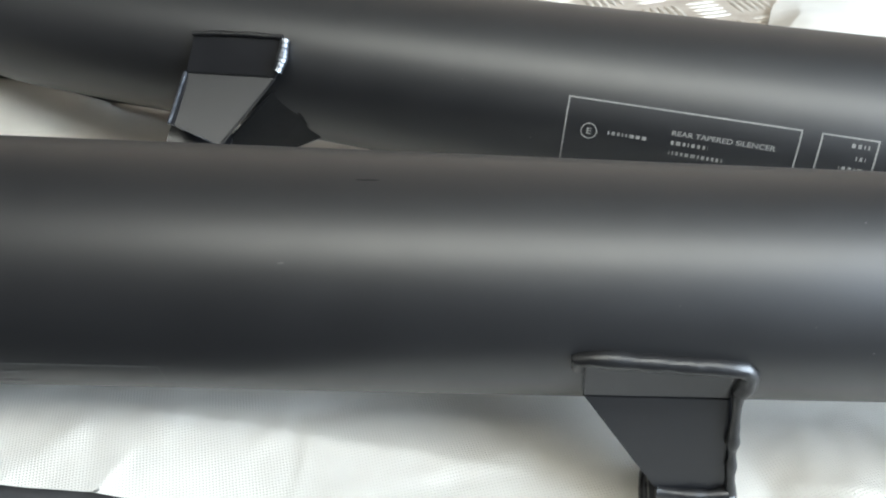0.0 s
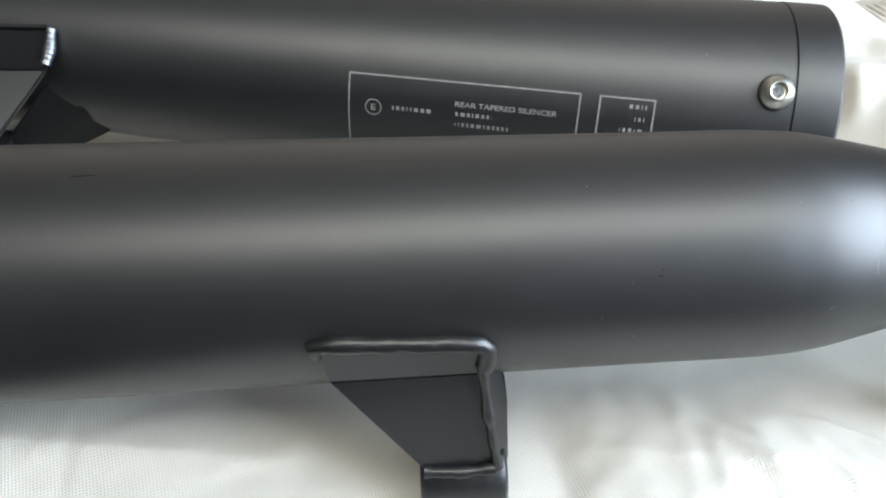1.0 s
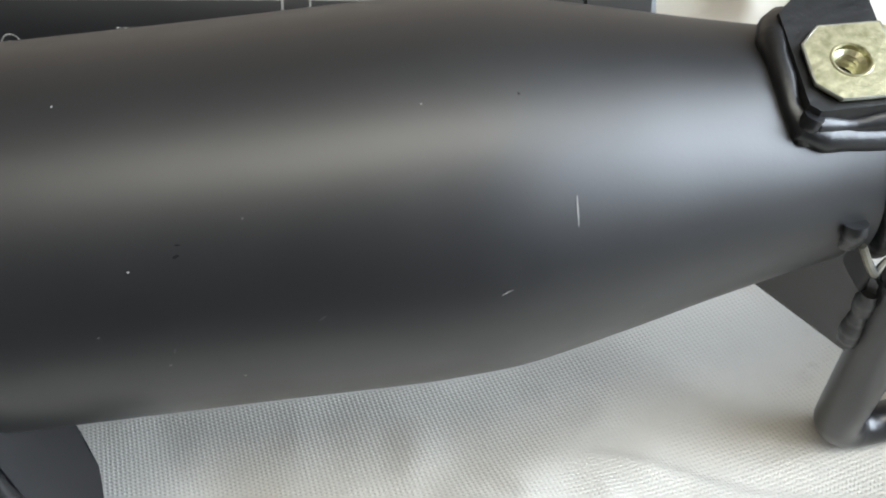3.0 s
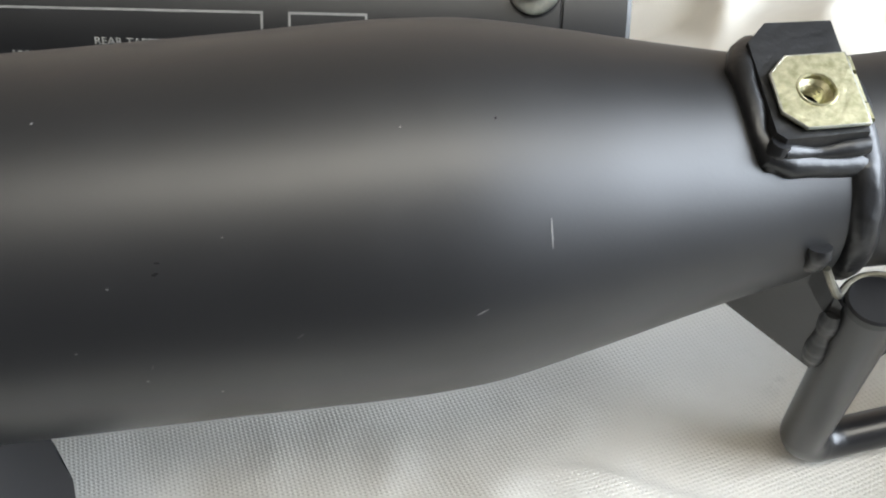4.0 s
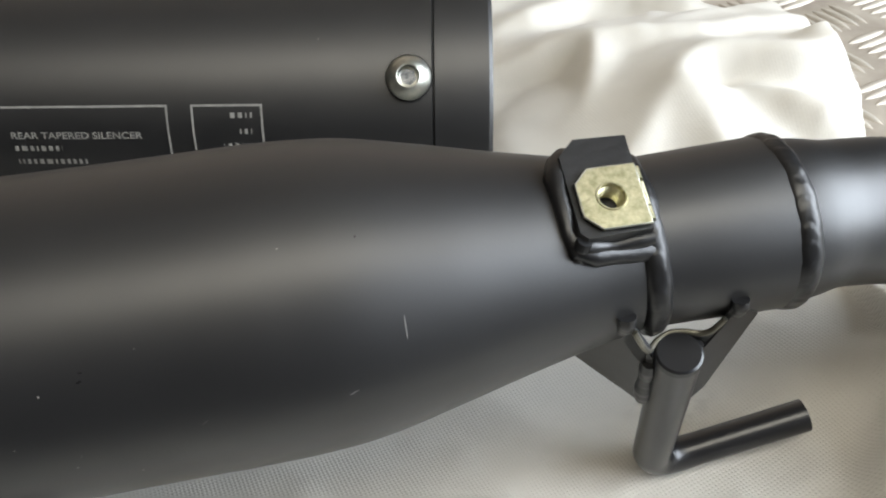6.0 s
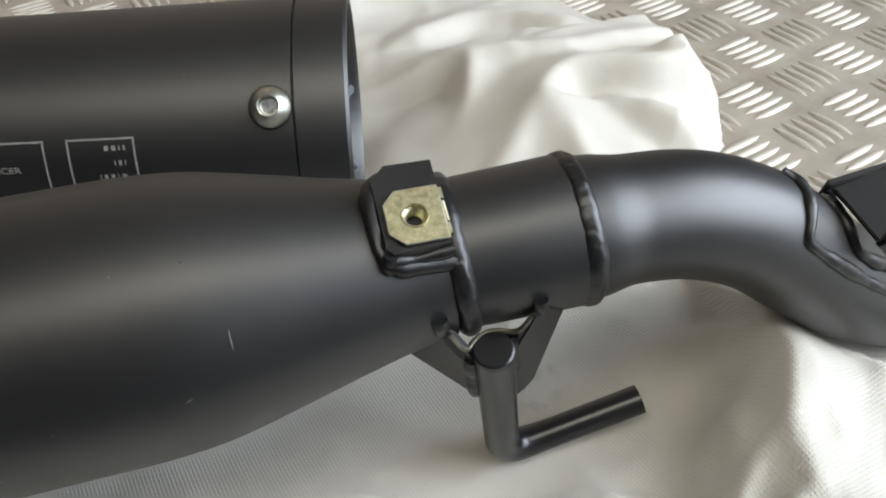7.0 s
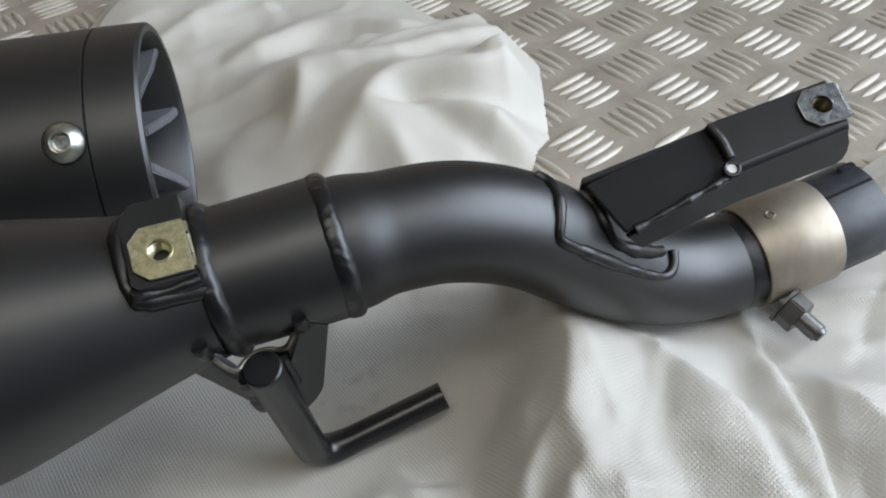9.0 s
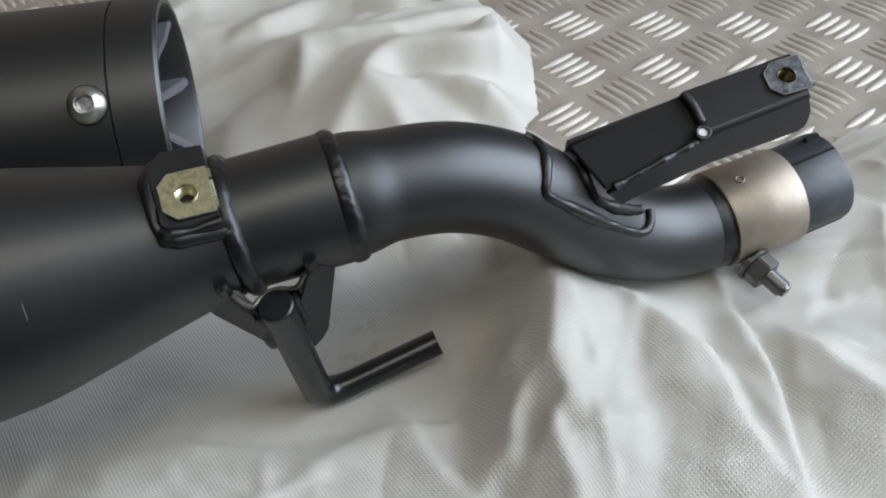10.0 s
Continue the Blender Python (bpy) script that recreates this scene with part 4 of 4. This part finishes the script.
    add("weld", local(bead([(0.0975, 0.1512, 0.0700), (0.1000, 0.1488, 0.0480), (0.1030, 0.1460, 0.0270)], 0.0018, 32, uneven=0.6, pitch=0.011)), GLOSS, br)
    add("weld", local(bead([(0.0790, 0.1468, 0.0262), (0.0900, 0.1455, 0.0262), (0.1020, 0.1455, 0.0268)], 0.0023, 33, uneven=0.6, pitch=0.013)), GLOSS, br)
    add("weld", local(bead([(0.0985, 0.1530, 0.0690), (0.1000, 0.1570, 0.0630), (0.1010, 0.1640, 0.0550)], 0.0012, 34, uneven=0.6)), WORN, br, "bare steel spatter")
    bush = add("bush", local(into(lathe([(0, 0.0070), (0, 0.0102), (0.0009, 0.0114), (0.0026, 0.0120), (0.0262, 0.0120), (0.0281, 0.0113), (0.0290, 0.0100), (0.0290, 0.0070)], 64, closed=True), frame_of((0.0782, 0.1545, 0.0145), (1, -0.06, 0.02)))), GLOSS, br, "round steel bush")
    add("rubber", local(into(lathe([(0.001, 0.0035), (0.001, 0.0072), (0.0278, 0.0072), (0.0278, 0.0035)], 48, closed=True), frame_of((0.0782, 0.1545, 0.0145), (1, -0.06, 0.02)))), RUBBER, bush, "rubber insert")
    # maker's plate etched on the shell, faint at this angle
    lab = add("etched_border", strip_on_shell([(-0.176, -9), (-0.0805, -9), (-0.0805, -52), (-0.176, -52), (-0.176, -9)], 0.0007, body_r), INK_FAINT, root, "faint etched border line")
    for s, a, w in ((-0.150, -16, 0.022), (-0.150, -21, 0.014), (-0.150, -26, 0.018)):
        add("etched_bar", strip_on_shell([(s, a), (s + w, a)], 0.0016, body_r), INK_FAINT, lab)
    # nicks and flecks in the paint
    for s, a, l, w, t, m in ((0.2119, 27.2, 0.0052, 0.00028, 88, FLECK), (0.2000, 7.8, 0.0022, 0.0003, 20, FLECK), (0.1430, 26.4, 0.0005, 0.0004, 0, FLECK), (0.1441, -1.9, 0.0006, 0.0004, 0, FLECK),
                             (0.1508, 28.8, 0.0012, 0.0005, 15, DARK), (0.1514, 31.5, 0.0010, 0.0003, -10, DARK), (0.1904, 58.9, 0.0004, 0.0003, 0, FLECK), (-0.0366, 42.9, 0.0022, 0.0006, 5, INK_FAINT), (-0.0136, 83.6, 0.0080, 0.0006, 2, DARK),
                             (0.132, 70, 0.0005, 0.0004, 0, FLECK), (0.146, 3, 0.0012, 0.0003, 60, INK_FAINT), (0.171, 8, 0.0016, 0.0003, 30, INK_FAINT), (0.135, 10, 0.0005, 0.0004, 0, FLECK), (0.162, 36, 0.0004, 0.0003, 0, FLECK),
                             (0.118, 22, 0.0006, 0.0004, 0, INK_FAINT), (0.155, -10, 0.0005, 0.0004, 0, FLECK), (0.08, 30, 0.0005, 0.0005, 0, INK_FAINT), (0.205, 60, 0.0004, 0.0004, 0, DARK)):
        add("paint_nick", ellipse_fleck(s, a, l, w, t, body_r), m, root)
    return root


SADDLE_OUTER = ([(0.3568, 0.17, 0.0953), (0.3594, 0.1673, 0.0939), (0.3597, 0.1623, 0.0926), (0.3575, 0.1561, 0.0897), (0.3555, 0.1527, 0.0857), (0.3579, 0.152, 0.0827), (0.3663, 0.1514, 0.0753), (0.3783, 0.1508, 0.0652), (0.3905, 0.1509, 0.0564), (0.3956, 0.1521, 0.0546), (0.3984, 0.1543, 0.056), (0.3997, 0.1573, 0.0579)], 0.00125, 25)
SADDLE_INNER = ([(0.3715, 0.1698, 0.0838), (0.3735, 0.1663, 0.0823), (0.374, 0.1602, 0.0801), (0.3747, 0.1561, 0.0763), (0.3759, 0.1545, 0.0737), (0.3821, 0.1543, 0.0685), (0.3912, 0.1556, 0.0626), (0.3948, 0.1568, 0.0606)], 0.00135, 26)


def far_silencer():
    root = thing("motorcycle_silencer", FAR, "satin black silencer with etched plate and open cap on white sheet", "silencer", "pair of silencers")
    inv = FAR.inverted()
    k = 0.9784

    def rad(s):
        return k * body_r(-0.0241 - s)
    prof = [(-0.0241 - s, k * r) for s, r in reversed(smooth_profile(BODY))]
    prof = [(s, r) for s, r in prof if s < 0.2448] + [(0.2450, rad(0.2450)), (0.2454, rad(0.2450) - 0.0006)]
    part("shell", shell_with_lip(prof), SATIN, root, "satin black tapered shell")
    part("link_pipe", tube([(-0.282, 0, 0), (-0.33, 0, 0.0), (-0.37, -0.01, -0.012), (-0.41, -0.012, -0.02)], 0.0176, 48), SATIN, root, "satin black link pipe")
    R = rad(0.2456)
    cap = part("end_cap", lathe([(0.2456, R - 0.0006), (0.2460, R + 0.0001), (0.2580, R + 0.0003), (0.2628, R + 0.0002), (0.2640, R - 0.0008), (0.2640, R - 0.0030), (0.2625, R - 0.0040), (0.2440, R - 0.0075), (0.2440, R - 0.012), (0.2430, 0.0210), (0.2500, 0.0185), (0.2500, 0.0160), (0.2300, 0.0150), (0.2300, R - 0.004)], 128, closed=True), SATIN, root, "deep black end cap with a thin rim")
    # disc closing the bore; the darkness of its depth is put into the colour
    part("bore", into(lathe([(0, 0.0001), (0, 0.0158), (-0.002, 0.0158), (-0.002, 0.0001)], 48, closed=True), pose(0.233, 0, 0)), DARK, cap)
    part("inner_dish", lathe([(0.2632, R - 0.0036), (0.2452, R - 0.0072), (0.2446, 0.0215), (0.2438, 0.0215), (0.2440, R - 0.0070)], 96, closed=True), CAP_GREY, cap, "grey inner dish")
    for i in range(8):
        a = radians(14 + 45 * i)
        d, t = Vector((0, -math.cos(a), math.sin(a))), Vector((0, math.sin(a), math.cos(a)))
        bm = prism([(0.0190, 0.2432), (R - 0.0036, 0.2432), (R - 0.0036, 0.2618), (R - 0.0120, 0.2590), (0.0190, 0.2520)], Vector(t) * 0.0021, d, (1, 0, 0), t, 0.0042, 0.0007)
        part("rib", bm, CAP_GREY, cap, "radial rib")
    # cap screw
    up = on_shell(0.2380, 39, lambda s: 1.0).normalized()
    up = Vector((0, up.y, up.z)).normalized()
    m = Matrix((up, Vector((1, 0, 0)), up.cross(Vector((1, 0, 0))))).transposed().to_4x4()
    m.translation = on_shell(0.2380, 39, rad)
    dome = [(0.0, 0.0069), (0.0009, 0.0070), (0.0014, 0.0068), (0.0024, 0.0062), (0.0035, 0.0052), (0.0043, 0.0041), (0.0046, 0.0036), (0.0045, 0.0033), (0.0042, 0.0031), (0.0022, 0.0029), (0.0018, 0.0018), (0.0017, 0.0002)]
    scr = part("button_screw", into(lathe(dome, 48), m), BRIGHT, root, "bright zinc button-head screw with a hexagon socket")
    sock = into(tube([(0.0018, 0, 0), (0.00205, 0, 0)], 0.0026, 6), m)
    part("socket", sock, ZINC_BLUE, scr, "", False)
    part("washer", into(lathe([(-0.0006, 0.0071), (0.0003, 0.0073), (0.0003, 0.0060), (-0.0006, 0.0060)], 48, closed=True), m), DARK, scr)
    # hanger bracket
    def pt(s, a, proud):
        return on_shell(s, a, rad, proud)
    strip = [pt(-0.1061, 33, 0.003), pt(-0.0631, 38, 0.003), pt(-0.0641, 15, 0.0055), pt(-0.1086, 9, 0.0055)]

    def slab(pts, t=0.0022):
        bm = bmesh.new()
        n = (pts[1] - pts[0]).cross(pts[2] - pts[1]).normalized()
        if n.y < 0:
            n = -n
        f = [bm.verts.new(p) for p in pts]
        g = [bm.verts.new(p + n * t) for p in pts]
        bm.faces.new(f)
        bm.faces.new(g[::-1])
        for i in range(len(f)):
            j = (i + 1) % len(f)
            bm.faces.new((f[j], f[i], g[i], g[j]))
        bmesh.ops.bevel(bm, geom=list(bm.edges), offset=0.0005, segments=2, affect="EDGES")
        return bm
    br = part("hanger_bracket", slab(strip), PLATE, root, "folded black hanger bracket")
    low = [strip[3], strip[2], inv @ Vector((-0.0943, 0.3033, 0.0595)), inv @ Vector((-0.1149, 0.3032, 0.0710))]
    part("front_plate", slab(low), PLATE, br, "tapered front plate")
    low3 = [strip[3], inv @ Vector((-0.1149, 0.3032, 0.0710)), inv @ Vector((-0.1176, 0.335, 0.045)), pt(-0.1086, -20, 0.0)]
    part("side_plate", slab(low3), PLATE, br)
    # inner plate painted darker than the other plates to carry its shade
    part("side_plate", slab([strip[2] + Vector((0, 0.006, -0.004)), pt(-0.0560, -16, 0.001), pt(-0.0500, -40, 0.001), inv @ Vector((-0.080, 0.334, 0.034)), inv @ Vector((-0.101, 0.322, 0.046))]), DARK, br, "inner side plate with shade put into its dark colour")
    part("weld", bead([strip[0] - Vector((0, 0.0005, -0.0008)), (strip[0] + strip[1]) / 2 + Vector((0, 0, 0.0012)), strip[1] + Vector((0, -0.0002, 0.0008))], 0.0012, 41, uneven=0.4), GLOSS, br)
    part("worn_edge", bead([strip[1] + Vector((0.001, 0, 0)), (strip[1] + strip[2]) / 2 + Vector((0.0016, -0.001, 0)), strip[2] + Vector((0.001, 0, 0.003))], 0.0023, 42, uneven=0.3), WORN, br, "bare worn steel edge")
    e0, e1 = strip[3], inv @ Vector((-0.1149, 0.3032, 0.0710))
    part("worn_edge", bead([e0, e0.lerp(e1, 0.5), e1], 0.0009, 43, uneven=0.4), WORN, br, "bare worn steel edge")
    part("bush", into(tube([(-0.1240, 0.3250, 0.0460), (-0.0960, 0.3230, 0.0400)], 0.012, 48), inv), GLOSS, br, "round steel bush")
    # hook bar under the neck
    part("hook", into(tube(catmull([(-0.270, 0.418, 0.048), (-0.235, 0.424, 0.026), (-0.205, 0.428, 0.018), (-0.165, 0.424, 0.014), (-0.125, 0.412, 0.013)], 6), 0.0052, 20), inv), HOOK_PAINT, root, "round black bar bent into a hook")
    # etched plates
    lab = part("etched_border", strip_on_shell([(0.0671, 29.5), (0.1622, 29.5), (0.1622, -16), (0.0671, -16), (0.0671, 29.5)], 0.0007, rad), INK, root, "pale etched border line")
    lab2 = part("etched_border", strip_on_shell([(0.1702, 29.5), (0.1920, 29.5), (0.1920, -16), (0.1702, -16), (0.1702, 29.5)], 0.0007, rad), INK, root, "pale etched border line")
    part("lettering", text_on_shell("REAR TAPERED SILENCER", 0.1118, 16.3, 0.0022, 0.0420, rad), INK, lab, "etched words", False)
    for s, a, w, p in ((0.1118, 11.2, 0.0160, lab), (0.1118, 5.2, 0.0230, lab), (0.0852, 11.0, 0.0180, lab), (0.1818, 24.6, 0.0076, lab2), (0.1845, 18.2, 0.0048, lab2), (0.1790, 12.2, 0.0100, lab2)):
        x = s
        random.seed(int(s * 1e4 + a * 10))
        while x < s + w - 0.0006:
            b = min(random.uniform(0.0010, 0.0026), s + w - x)
            part("etched_bar", strip_on_shell([(x + 0.0003, a + 1.0), (x + b - 0.0004, a + 1.0)], 0.0017, rad, square=False), INK, p)
            x += b + 0.0003
    ring = [(0.0775 + 0.0033 * math.cos(t), 11.3 + math.degrees(0.0033 * math.sin(t) / rad(0.0775))) for t in [2 * math.pi * i / 28 for i in range(29)]]
    part("approval_ring", strip_on_shell(ring, 0.0005, rad), INK, lab)
    part("approval_letter", text_on_shell("E", 0.0765, 9.4, 0.0028, 0.0021, rad), INK, lab, "", False)
    for s, a, l in ((0.053, 1.0, 0.0010), (0.02, 30, 0.0006), (0.21, 55, 0.0006)):
        part("paint_nick", ellipse_fleck(s, a, l, 0.0008, 0, rad), INK_FAINT, root)
    return root


near_silencer()
far_silencer()


# ---- rubber mat in front of the sheet, its far edge under the sheet ----
def rubber_mat():
    bm = bmesh.new()
    nx, ny = 60, 46
    grid = [[bm.verts.new((-1.15 + 2.15 * i / nx, -1.15 + 1.36 * j / ny, 0.0030 + 0.0004 * noise.noise((i * 0.7, j * 0.7, 0)))) for j in range(ny + 1)] for i in range(nx + 1)]
    for i in range(nx):
        for j in range(ny):
            bm.faces.new((grid[i][j], grid[i + 1][j], grid[i + 1][j + 1], grid[i][j + 1]))
    top = list(bm.faces)
    ext = bmesh.ops.extrude_face_region(bm, geom=top)
    for v in [g for g in ext["geom"] if isinstance(g, bmesh.types.BMVert)]:
        v.co.z = 0.0003
    root = mesh_object("rubber_mat", bm, RUBBER, True, 40)
    return tagged(root, "thin black rubber mat lying on the tread plate", "mat")


rubber_mat()


# ---- panel lamp ----
def panel_lamp():
    root = thing("panel_lamp", pose(0.0, -0.76, 2.1), "large panel lamp fixed under the ceiling", "lamp")
    part("housing", box_bm(-1.13, 1.13, -0.43, 0.43, -0.03, 0.0), FRAME, root, "", False)
    part("diffuser", box_bm(-1.1, 1.1, -0.40, 0.40, -0.045, -0.030), GLOW, root, "glowing diffuser", False)
    return root


panel_lamp()


# ---- tread bars of the floor plate ----
def bar_mesh(length, width, height):
    bm = bmesh.new()
    n = 9
    rows = []
    for i in range(n):
        f = math.sin((i / (n - 1) - 0.5) * math.pi)
        w = width / 2 * (1 - abs(f) ** 3.6) + 0.0003
        h = height * (1 - abs(f) ** 3) + 0.0001
        x = f * length / 2
        rows.append([bm.verts.new(p) for p in ((x, -w, -0.0004), (x, -w * 0.62, h * 0.62), (x, 0, h), (x, w * 0.62, h * 0.62), (x, w, -0.0004))])
    for a, b in zip(rows, rows[1:]):
        for k in range(4):
            bm.faces.new((a[k], a[k + 1], b[k + 1], b[k]))
    bmesh.ops.recalc_face_normals(bm, faces=bm.faces)
    me = bpy.data.meshes.new("tread_bar")
    for f in bm.faces:
        f.smooth = True
    bm.to_mesh(me)
    bm.free()
    me.materials.append(ALU_BAR)
    return me


def tread():
    me = bar_mesh(0.0268, 0.0048, 0.0015)
    cell, turn = 0.0361, radians(15.8)
    c, s = math.cos(turn), math.sin(turn)
    near, far = [], []
    for i in range(-30, 31):
        for j in range(-30, 31):
            x, y = 0.4953 + cell * (i * c - j * s), 0.3775 + cell * (i * s + j * c)
            if not (-0.25 < x < 0.95 and 0.1 < y < 0.98):
                continue
            if inside(x, y, CLOTH_EDGE) and edge_gap(x, y, CLOTH_EDGE) > 0.03:
                continue
            a = turn if (i + j) % 2 == 0 else turn + math.pi / 2
            for k in range(-2, 3):
                off = 0.0062 * k
                m = pose(x - math.sin(a) * off, y + math.cos(a) * off, 0, 0, 0, math.degrees(a))
                (near if 0.40 < x < 0.66 and 0.20 < y < 0.50 else far).append(m)
    while len(near) > 300:
        far.append(near.pop())
    verts, faces = [], []
    base = [v.co.copy() for v in me.vertices]
    polys = [tuple(p.vertices) for p in me.polygons]
    for m in far:
        k = len(verts)
        verts += [m @ v for v in base]
        faces += [tuple(q + k for q in p) for p in polys]
    rest = bpy.data.meshes.new("tread_bars")
    rest.from_pydata([tuple(v) for v in verts], [], faces)
    rest.polygons.foreach_set("use_smooth", [True] * len(rest.polygons))
    rest.materials.append(ALU_BAR)
    ob = new("tread_bars", rest)
    ob.parent = FLOOR
    tagged(ob, "raised tread bars", kind="stuff")
    for m in near:
        b = new("tread_bar", me)
        b.parent = FLOOR
        b.matrix_basis = m


tread()
